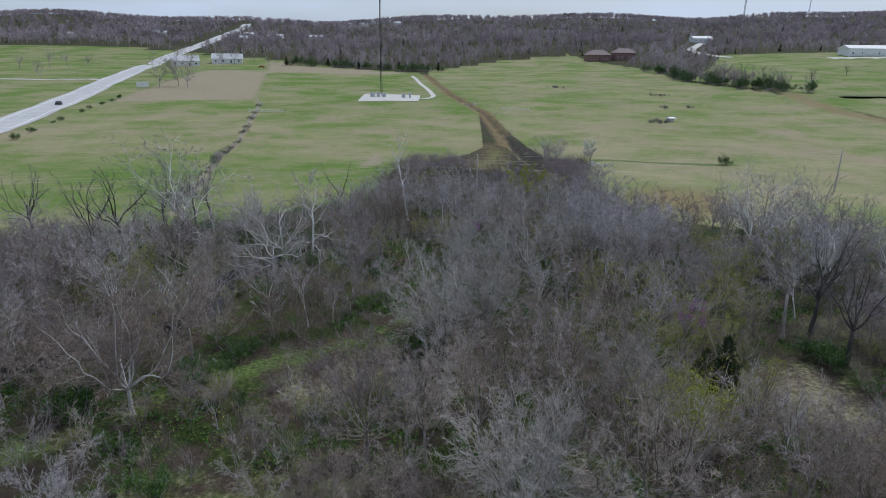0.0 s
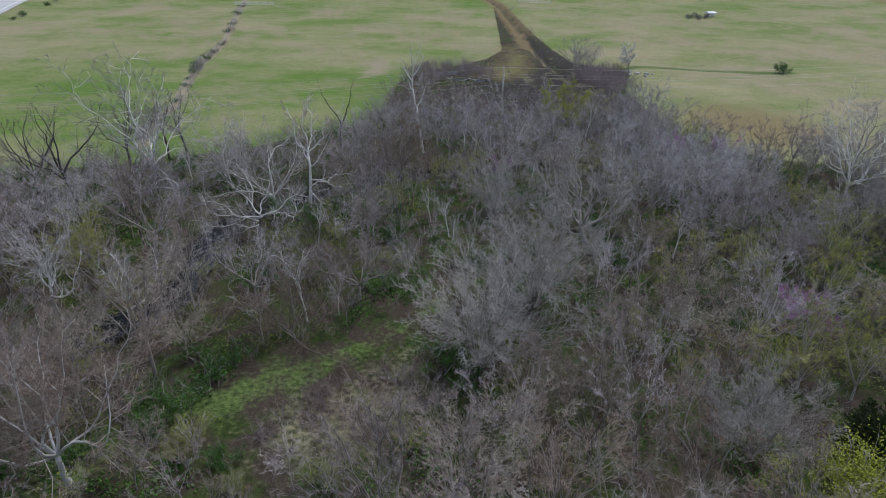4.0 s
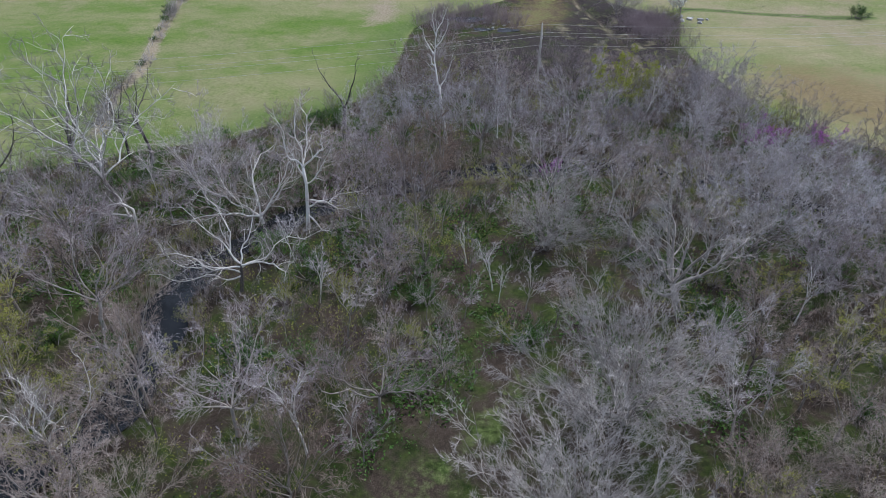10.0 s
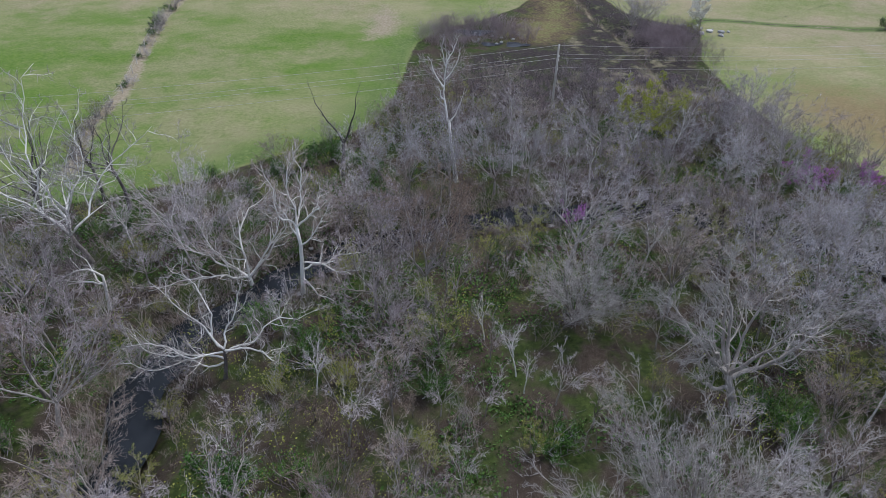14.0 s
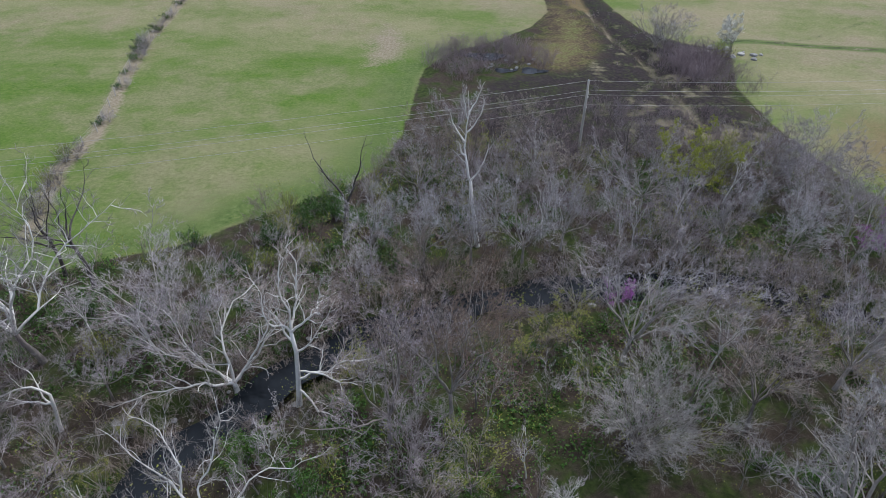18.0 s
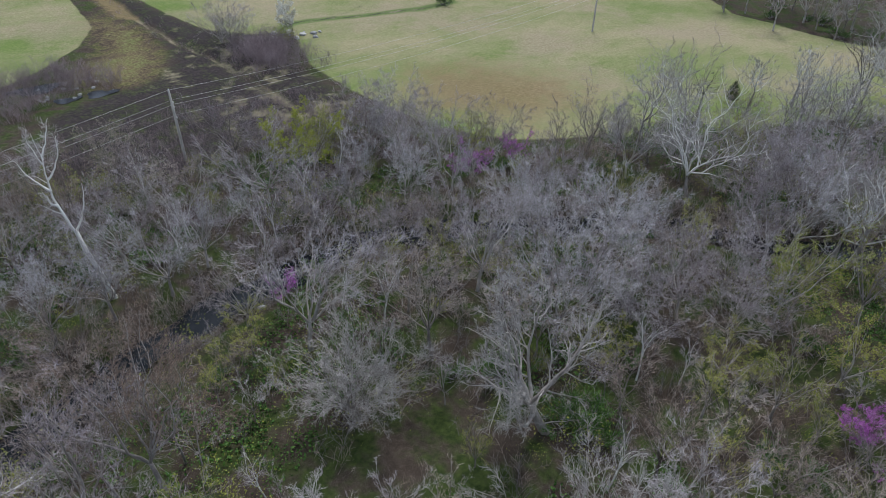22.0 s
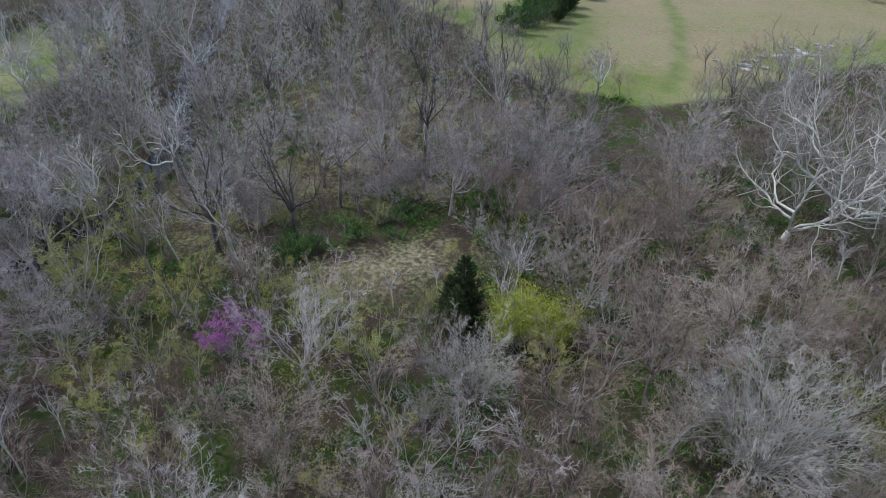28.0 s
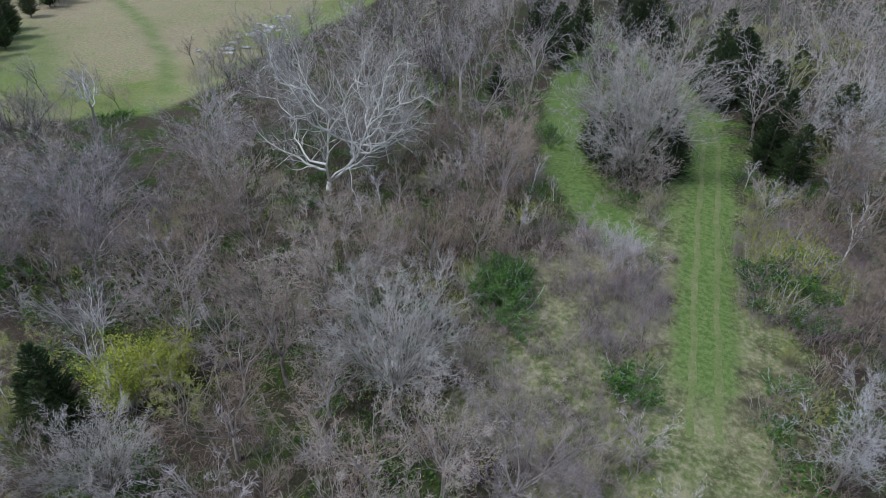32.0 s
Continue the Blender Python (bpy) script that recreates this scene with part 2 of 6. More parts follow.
def ground_material():
    """Leaf litter, with grass, dry grass, bare soil and worn track laid in by the land's own masks."""
    m = bpy.data.materials.new("land")
    m.use_nodes = True
    n, l = m.node_tree.nodes, m.node_tree.links
    bs = n["Principled BSDF"]
    bs.inputs["Roughness"].default_value = 0.95
    bs.inputs["Specular IOR Level"].default_value = 0.1
    co = n.new("ShaderNodeTexCoord").outputs["Object"]

    def noise_at(scale, detail=8.0, rough=0.6, stretch=None):
        k = n.new("ShaderNodeTexNoise")
        k.inputs["Scale"].default_value, k.inputs["Detail"].default_value, k.inputs["Roughness"].default_value = scale, detail, rough
        src = co
        if stretch:
            mp = n.new("ShaderNodeMapping")
            mp.inputs["Scale"].default_value = stretch
            mp.inputs["Rotation"].default_value = (0, 0, 0.25)
            l.new(co, mp.inputs["Vector"])
            src = mp.outputs["Vector"]
        l.new(src, k.inputs["Vector"])
        return k.outputs["Fac"]

    def ramp(fac, stops):
        rp = n.new("ShaderNodeValToRGB")
        el = rp.color_ramp.elements
        while len(el) < len(stops):
            el.new(0.5)
        for e, (p, c) in zip(el, stops):
            e.position, e.color = p, (*c, 1)
        l.new(fac, rp.inputs["Fac"])
        return rp.outputs["Color"]

    def math_node(op, x, y):
        k = n.new("ShaderNodeMath")
        k.operation = op
        for i, v in enumerate((x, y)):
            if isinstance(v, (int, float)):
                k.inputs[i].default_value = v
            else:
                l.new(v, k.inputs[i])
        return k.outputs[0]

    def blend(fac, x, y):
        k = n.new("ShaderNodeMix")
        k.data_type = "RGBA"
        l.new(fac, k.inputs["Factor"])
        l.new(x, k.inputs["A"])
        l.new(y, k.inputs["B"])
        return k.outputs["Result"]

    def soft(value, low, high):
        k = n.new("ShaderNodeMapRange")
        k.interpolation_type = "SMOOTHSTEP"
        k.inputs["From Min"].default_value, k.inputs["From Max"].default_value = low, high
        l.new(value, k.inputs["Value"])
        return k.outputs["Result"]

    def mask(name, edge_noise, amount=0.5, low=0.35, high=0.65):
        at = n.new("ShaderNodeAttribute")
        at.attribute_name = name
        shift = math_node("MULTIPLY", math_node("SUBTRACT", edge_noise, 0.5), amount)
        return soft(math_node("ADD", at.outputs["Fac"], shift), low, high)

    n1, n2, n3, n4 = noise_at(0.045), noise_at(0.35), noise_at(2.6), noise_at(14.0)
    streak = noise_at(0.06, stretch=(0.65, 1.0, 1.0))
    mid = math_node("ADD", math_node("MULTIPLY", n2, 0.5), math_node("MULTIPLY", n3, 0.5))
    litter = ramp(math_node("ADD", math_node("MULTIPLY", n4, 0.5), math_node("MULTIPLY", mid, 0.5)),
                  [(0.32, (0.02, 0.016, 0.012)), (0.47, (0.046, 0.036, 0.028)), (0.58, (0.088, 0.07, 0.056)), (0.72, (0.19, 0.158, 0.13))])
    moss = ramp(n3, [(0.3, (0.016, 0.028, 0.008)), (0.7, (0.055, 0.075, 0.021))])
    floor_col = blend(soft(n2, 0.42, 0.6), litter, moss)
    blades = math_node("ADD", math_node("MULTIPLY", n4, 0.45), math_node("MULTIPLY", n3, 0.55))
    green = ramp(blades, [(0.34, (0.056, 0.114, 0.017)), (0.5, (0.09, 0.156, 0.027)), (0.66, (0.15, 0.204, 0.052))])
    pale = ramp(blades, [(0.34, (0.192, 0.181, 0.097)), (0.5, (0.259, 0.235, 0.137)), (0.66, (0.333, 0.296, 0.189))])
    patch = soft(math_node("ADD", math_node("MULTIPLY", streak, 0.8), math_node("MULTIPLY", n2, 0.2)), 0.34, 0.66)
    paleness = n.new("ShaderNodeAttribute")
    paleness.attribute_name = "pale"
    field = blend(math_node("MINIMUM", math_node("MAXIMUM", math_node("ADD", math_node("MULTIPLY", patch, 0.75), math_node("SUBTRACT", paleness.outputs["Fac"], 0.3)), 0.0), 1.0), green, pale)
    clay = ramp(blades, [(0.34, (0.18, 0.146, 0.09)), (0.5, (0.261, 0.221, 0.149)), (0.66, (0.333, 0.288, 0.203))])
    tan_patch = math_node("MULTIPLY", soft(math_node("ADD", math_node("MULTIPLY", n1, 0.85), math_node("MULTIPLY", n2, 0.15)), 0.46, 0.62), 0.85)
    field = blend(math_node("MULTIPLY", tan_patch, math_node("MINIMUM", math_node("ADD", paleness.outputs["Fac"], 0.35), 1.0)), field, clay)
    tan = ramp(blades, [(0.34, (0.15, 0.125, 0.08)), (0.5, (0.25, 0.215, 0.15)), (0.66, (0.36, 0.315, 0.235))])
    lawn = ramp(blades, [(0.36, (0.05, 0.088, 0.022)), (0.5, (0.094, 0.142, 0.041)), (0.64, (0.168, 0.205, 0.082))])
    soil = ramp(blades, [(0.34, (0.014, 0.012, 0.0125)), (0.5, (0.033, 0.027, 0.028)), (0.66, (0.08, 0.066, 0.062))])
    soil = blend(math_node("MULTIPLY", soft(mid, 0.48, 0.6), 0.75), soil, moss)
    soil = blend(math_node("MULTIPLY", soft(math_node("ADD", math_node("MULTIPLY", n1, 0.5), math_node("MULTIPLY", n2, 0.5)), 0.52, 0.62), 0.65), soil, tan)
    col = blend(mask("grass", n2, 0.5), floor_col, field)
    col = blend(mask("dry", mid, 1.5, 0.25, 0.8), col, tan)
    earth = ramp(blades, [(0.34, (0.115, 0.088, 0.044)), (0.5, (0.18, 0.137, 0.07)), (0.66, (0.25, 0.195, 0.105))])
    col = blend(math_node("MULTIPLY", mask("brown", mid, 1.6, 0.2, 0.9), 0.85), col, earth)
    col = blend(mask("lush", mid, 1.3, 0.3, 0.75), col, lawn)
    col = blend(mask("soil", mid, 1.8, 0.3, 0.75), col, soil)
    l.new(col, bs.inputs["Base Color"])
    bu = n.new("ShaderNodeBump")
    bu.inputs["Strength"].default_value, bu.inputs["Distance"].default_value = 0.7, 0.12
    l.new(blades, bu.inputs["Height"])
    l.new(bu.outputs["Normal"], bs.inputs["Normal"])
    return m


LAND = ground_material()

# ---- the land ----
CREEK = [(-60, -40), (-44, -18), (-30, -6), (-21, 1), (-17.5, 7), (-16.5, 12), (-17.5, 18), (-16.6, 23), (-12.7, 27.4), (-7, 32.8), (-1.5, 36.7), (3.2, 38.1), (8.4, 39.4), (14.9, 40.5), (22, 41.2), (33, 37), (44, 29), (50, 24), (52, 18), (60, 10), (72, 6), (95, 4), (140, -5), (230, -20)]
DITCH = [(37, 63), (34.1, 71), (33.3, 84), (32.9, 97), (30.5, 110), (29, 128), (29, 150), (26.4, 200), (21, 230), (14, 268), (7, 330), (-3, 415)]
TRACK = [(-5.2, -26), (-4.8, -29), (-3.8, -40), (-2.6, -55), (-1.6, -72), (0.4, -84), (6, -95), (16, -108)]
LOOP = [(4, -49), (8, -54), (12, -59), (15, -68), (18, -80), (20, -97), (24, -120)]
STRIP = [(-28, -30), (-20, -18), (-14, -11.5), (-9.5, -7), (-3, -3), (4, 2.5), (9, 9)]
LANE3 = [(45, -34), (50.5, -41), (58, -49), (67.5, -59), (78.5, -70), (97, -83.5), (112, -92), (160, -122)]
FIELD_L = [(-400, -5), (-140, 20), (-90, 28), (-60, 33), (-45, 36), (-31, 41), (-22, 45), (-16, 50), (-10, 55), (-6, 60), (-4, 69), (-3, 80), (-2, 91), (2, 100), (10, 107), (17, 115), (21.5, 124), (22.5, 145), (24.6, 200), (20, 228), (12.5, 266), (5, 330), (-5, 415), (-8, 425), (-60, 450), (-140, 515), (-300, 610), (-460, 620), (-900, 560), (-900, 0)]
FIELD_R = [(49, 104), (43, 86), (42, 72), (43, 63), (44, 55), (48, 48), (56, 43), (65, 41), (83, 34), (100, 25), (118, 18), (128, 24), (122, 42), (125, 64), (142, 90), (180, 160), (182, 259), (155, 330), (165, 430), (130, 560), (60, 520), (0, 455), (0, 415), (9, 330), (16, 268), (23, 230), (28.4, 200), (32.5, 148), (34, 128), (37, 112), (43, 106)]
FIELD_R2 = [(190, 60), (146, 88), (184, 160), (186, 262), (162, 335), (260, 520), (600, 560), (700, 300), (420, 120)]
REAR_GRASS = [(104, -44), (84, -41), (73, -46), (63, -52), (63, -64), (66, -76), (67, -98), (66, -150), (90, -230), (260, -220), (220, -60), (140, -36)]
FIELD_B = [(100, -50), (84, -50), (75, -56), (72, -69), (74, -80), (74, -109), (70, -150), (90, -230), (260, -220), (220, -60), (140, -40)]
TAN_A = [(-136, 222), (-77, 240), (-100, 340), (-114, 404), (-160, 410), (-148, 300)]
TAN_B = [(-140, 505), (-60, 440), (-14, 425), (-26, 396), (-80, 398), (-114, 404)]
CLEAR_A = [(46, -3), (45, -12), (45, -21), (37, -16), (35, -8), (39, -3)]
CLEAR_B = [(-6, -6), (-2, -3.5), (4, 0), (7, -1), (6.5, -8), (1, -13), (-6, -14)]
CLEAR_C = [(13, -33), (9, -43), (4, -46), (1, -38), (-1, -27), (4, -23), (10, -27)]
DARK = [(4, 66), (7, 86), (14, 90), (22, 95), (27, 106), (28, 130), (28.4, 148), (24.8, 200), (20.5, 228), (13, 266), (5.5, 330), (-4, 415), (-1, 418), (8.5, 330), (15.5, 268), (22.5, 230), (28.2, 200), (32.3, 148), (33.5, 128), (36.5, 112), (43, 104), (41, 86), (40, 72), (40, 60), (28, 64), (14, 62)]
TAN_C = [(11, 99), (15, 105), (19, 111), (20, 127), (24, 132), (29, 118), (28, 104), (25, 95), (20, 91), (14, 93)]
SCRUB = [(-13, -20), (4, -17), (14, -24), (15, -32), (13, -43), (9, -50), (13, -62), (-1, -66), (-8, -62), (-13, -46)]
LITTER = [(44, 8), (58, 12), (80, 2), (92, -18), (72, -38), (50, -32), (47, -22), (50, -8)]
RILL = [(47, 104.5), (51, 108.3), (58, 106.8), (66, 105), (76, 102.7), (85, 103.5)]
RILL_FORK = [(57, 107), (63, 109), (68, 111.5), (80, 119)]
BROWN = [(45, 60), (47, 68), (54, 75), (64, 70), (70, 58), (66, 50), (54, 50)]
PINK = [(-10, 93), (-12, 106), (-10, 118), (-5, 110), (-5, 96)]
BANK = [(186, 266), (176, 227), (174, 205), (178, 181), (196, 150)]
CREEK_SIDE = [[(-5, 31), (-3, 35.5), (4, 36.5), (10.5, 38), (10.5, 33.5), (4, 31.5)], [(10.5, 35.5), (12, 40), (23, 41), (25, 37.5), (18, 36)], [(-19, 20), (-16.5, 24.5), (-12, 29), (-8.8, 26), (-12.5, 21), (-15.5, 18.5)]]
FENCE = [(-36, 46), (-40, 59), (-40, 68), (-43, 81), (-48, 103), (-51, 132), (-60, 175), (-68, 215), (-76, 240)]
HEDGE = [(118, 16), (128, 24), (122, 42), (126, 64), (143, 90), (188, 272), (170, 300), (158, 340), (160, 420)]


def seg_dist(px, py, line):
    """Distance from points to a polyline."""
    best = np.full(px.shape, 1e9)
    for (ax, ay), (bx, by) in zip(line[:-1], line[1:]):
        dx, dy = bx - ax, by - ay
        t = np.clip(((px - ax) * dx + (py - ay) * dy) / (dx * dx + dy * dy), 0, 1)
        best = np.minimum(best, np.hypot(px - ax - t * dx, py - ay - t * dy))
    return best


def inside(px, py, poly):
    hit = np.zeros(px.shape, bool)
    for (ax, ay), (bx, by) in zip(poly, poly[1:] + poly[:1]):
        if ay != by:
            hit ^= ((ay > py) != (by > py)) & (px < (bx - ax) * (py - ay) / (by - ay) + ax)
    return hit


def area(px, py, poly, soft=2.0):
    """1 well inside the outline, 0 well outside, 0.5 on it."""
    d = seg_dist(px, py, poly + poly[:1])
    return np.clip(0.5 + np.where(inside(px, py, poly), d, -d) / (2 * soft), 0, 1)


def strip(px, py, line, half, soft=1.0):
    return np.clip(0.5 + (half - seg_dist(px, py, line)) / (2 * soft), 0, 1)


def height(px, py):
    """The height of the land: a flat bottom by the creek, rising fields, a wooded ridge far off."""
    px, py = np.asarray(px, float), np.asarray(py, float)
    z = np.maximum(0, py - 110) * 0.035 + np.maximum(0, px) * np.clip((py - 110) / 300, 0, 1) * 0.03
    z = z + np.clip(py - 470, 0, 680) * 0.055 - np.clip(py - 1300, 0, 3000) * 0.06
    z = z + 0.25 * np.sin(px * 0.11 + 1.3) * np.sin(py * 0.09) + 0.12 * np.sin(px * 0.31) * np.sin(py * 0.27 + 0.7)
    far = np.clip((np.hypot(px, py) - 250) / 500, 0, 1)
    z = z + far * 2.5 * np.sin(px * 0.013 + 0.4) * np.sin(py * 0.011)
    z = z + np.clip((py - 760) / 350, 0, 1) * (5.0 * np.sin(px * 0.0075 + 0.6) + 3.0 * np.sin(px * 0.019 + 2.0))
    dc = seg_dist(px, py, CREEK)
    z = z - 1.6 * np.clip(1.0 - np.maximum(dc - 1.3, 0) / 2.4, 0, 1) ** 1.4
    dd = seg_dist(px, py, DITCH)
    z = z - 0.7 * np.clip(1.0 - dd / 1.6, 0, 1)
    return z


def ground_z(x, y):
    return float(height(np.array([x]), np.array([y]))[0])


def axis(low, high, step, out_low, out_high, growth=1.13):
    mid = list(np.arange(low, high + 0.01, step))
    a, s = [], step
    while (a[-1] if a else high) < out_high:
        s *= growth
        a.append((a[-1] if a else high) + s)
    b, s = [], step
    while (b[-1] if b else low) > out_low:
        s *= growth
        b.append((b[-1] if b else low) - s)
    return np.array(b[::-1] + mid + a)


def build_ground():
    xs = axis(-62, 112, 1.1, -4500, 4500, 1.06)
    ys = axis(-112, 150, 1.1, -4500, 4500, 1.05)
    X, Y = np.meshgrid(xs, ys)
    Z = height(X, Y)
    co = np.stack([X, Y, Z], -1).reshape(-1, 3)
    nx, ny = len(xs), len(ys)
    i = np.arange(nx - 1)[None, :] + nx * np.arange(ny - 1)[:, None]
    faces = np.stack([i, i + 1, i + 1 + nx, i + nx], -1).reshape(-1, 4)
    me = bpy.data.meshes.new("ground")
    me.from_pydata(co.tolist(), [], faces.tolist())
    me.polygons.foreach_set("use_smooth", np.ones(len(faces), bool))
    px, py = co[:, 0], co[:, 1]
    masks = {
        "grass": np.maximum.reduce([area(px, py, FIELD_L, 0.7), area(px, py, FIELD_R, 0.8), area(px, py, FIELD_R2, 2), 0.72 * strip(px, py, FIELD_R[7:12], 6, 3), area(px, py, REAR_GRASS, 4), 0.5 * area(px, py, SCRUB, 4)]),
        "dry": np.maximum.reduce([area(px, py, TAN_A, 3), area(px, py, TAN_B, 4), 0.5 * area(px, py, CLEAR_A, 3), 0.45 * area(px, py, CLEAR_B, 3), 0.45 * area(px, py, CLEAR_C, 3), 0.42 * area(px, py, SCRUB, 4), 0.44 * area(px, py, LITTER, 6), 0.56 * area(px, py, FIELD_B, 6), 0.28 * area(px, py, TAN_C, 4), 0.75 * strip(px, py, DITCH[:7], 0.6, 0.8), 0.6 * strip(px, py, BANK, 6, 6), strip(px, py, FENCE, 1.0, 0.9), 0.85 * area(px, py, PINK, 4)]),
        "lush": np.maximum.reduce([0.52 * strip(px, py, STRIP[:5], 2.8, 2.0), 0.55 * strip(px, py, STRIP[4:], 1.4, 1.6), 0.85 * strip(px, py, TRACK, 2.5, 1.3) * np.clip((-27 - py) / 8, 0.35, 1), 0.85 * strip(px, py, LOOP, 2.8, 1.5), 0.5 * area(px, py, [(26, -100), (16, -60), (7, -50), (-8, -52), (-10, -70), (-5, -86), (8, -96)], 4), 0.42 * area(px, py, TAN_C, 4), 0.9 * strip(px, py, RILL, 1.6, 1.4), 0.58 * strip(px, py, LANE3[3:], 2.4, 2.0), 0.4 * strip(px, py, LANE3[:4], 2.0, 3.0), 0.72 * strip(px, py, FIELD_L[3:14], 7, 6) * area(px, py, FIELD_L, 0.8), 0.5 * strip(px, py, RILL_FORK, 1.0, 1.2), 0.55 * area(px, py, [(118, -40), (96, -48), (84, -50), (80, -56), (92, -66), (104, -74), (130, -80)], 5), 0.22 * area(px, py, CLEAR_A, 4)]),
        "soil": np.maximum(area(px, py, DARK, np.clip(2.0 - (py - 100) / 60, 1.0, 2.0)) * np.clip(1.0 - (py - 120) / 70, 0.5, 1.0) * (1 - 0.85 * area(px, py, TAN_C, 4)) * (1 - 0.85 * strip(px, py, DITCH[:7], 0.5, 0.8)), np.maximum.reduce([0.95 * strip(px, py, RILL, 0.5, 0.8), 0.75 * strip(px, py, RILL_FORK, 0.25, 0.8), 0.42 * strip(px, py, BANK, 2, 3)])),
        "brown": np.maximum.reduce([area(px, py, BROWN, 9), 0.75 * area(px, py, TAN_C, 6), 0.42 * area(px, py, REAR_GRASS, 6), 0.9 * strip(px, py, DITCH[5:], 3.2, 1.6), 0.8 * strip(px, py, BANK, 6, 4)]),
        "pale": np.clip(np.maximum.reduce([area(px, py, FIELD_R, 10) * np.clip(0.58 - (py - 120) / 400, 0.34, 0.58), area(px, py, FIELD_B, 6) * 0.45, np.where(py < 0, 0.22, np.where(py < 170, np.clip((py - 82) / 70, 0.15, 0.45), np.clip(0.5 - (py - 170) / 150, 0.22, 0.5)))]), 0, 1),
    }
    for name, v in masks.items():
        me.attributes.new(name, "FLOAT", "POINT").data.foreach_set("value", v.astype(np.float32))
    me.materials.append(LAND)
    return tagged(new("ground", me), "uneven land of leaf litter, mown grass fields and bare soil", "ground", kind="structure")


build_ground()


def ribbon(name, line, half, lift, mat, label, category="", kind="structure", flat_z=None, step=2.0, wavy=0.0, crest=0.08):
    """A band along a line that lies on the land."""
    pts = [Vector((*line[0], 0))]
    for a, b in zip(line[:-1], line[1:]):
        a, b = Vector((*a, 0)), Vector((*b, 0))
        k = max(1, int((b - a).length / step))
        pts += [a.lerp(b, (j + 1) / k) for j in range(k)]
    for _ in range(3):
        pts = [pts[0]] + [(pts[j - 1] + pts[j] * 2 + pts[j + 1]) / 4 for j in range(1, len(pts) - 1)] + [pts[-1]]
    vs, fs = [], []
    cols = 5
    for j, p in enumerate(pts):
        d = (pts[min(j + 1, len(pts) - 1)] - pts[max(j - 1, 0)]).normalized()
        side = Vector((d.y, -d.x, 0))
        for c in range(cols):
            u = c / (cols - 1) * 2 - 1
            q = p + side * half * u * (1 + wavy * math.sin(j * 0.9 + 2.1 * (u > 0)) + wavy * math.sin(j * 0.37 + 4.0 * (u > 0)))
            z = flat_z if flat_z is not None else ground_z(q.x, q.y) + lift + crest * (1 - abs(c / (cols - 1) * 2 - 1))
            vs.append((q.x, q.y, z))
    for j in range(len(pts) - 1):
        for c in range(cols - 1):
            k = j * cols + c
            fs.append((k, k + 1, k + 1 + cols, k + cols))
    me = bpy.data.meshes.new(name)
    me.from_pydata(vs, [], fs)
    me.polygons.foreach_set("use_smooth", np.ones(len(fs), bool))
    me.materials.append(mat)
    return tagged(new(name, me), label, category or name, kind=kind)


ribbon("creek_water", CREEK, 1.6, 0, WATER, "dark still creek water between leafy banks", "water", flat_z=-0.78, step=1.0, wavy=0.22)

WORN = material("worn_grass", [(0.36, (0.085, 0.125, 0.038)), (0.5, (0.125, 0.152, 0.056)), (0.6, (0.165, 0.172, 0.085)), (0.72, (0.225, 0.21, 0.135))], 0.9, bump=0.6, fine=0.55)
for off in (-0.85, 0.85):
    rut = []
    for (ax, ay), (bx, by) in zip(TRACK[1:-1], TRACK[2:]):
        d = math.hypot(bx - ax, by - ay)
        rut.append((ax + (by - ay) / d * off, ay - (bx - ax) / d * off))
    ribbon("wheel_rut", rut, 0.24, 0.012, WORN, "pale worn wheel rut in the grass track", "rut", step=0.7, wavy=0.3, crest=0.015)

# ---- building helpers ----


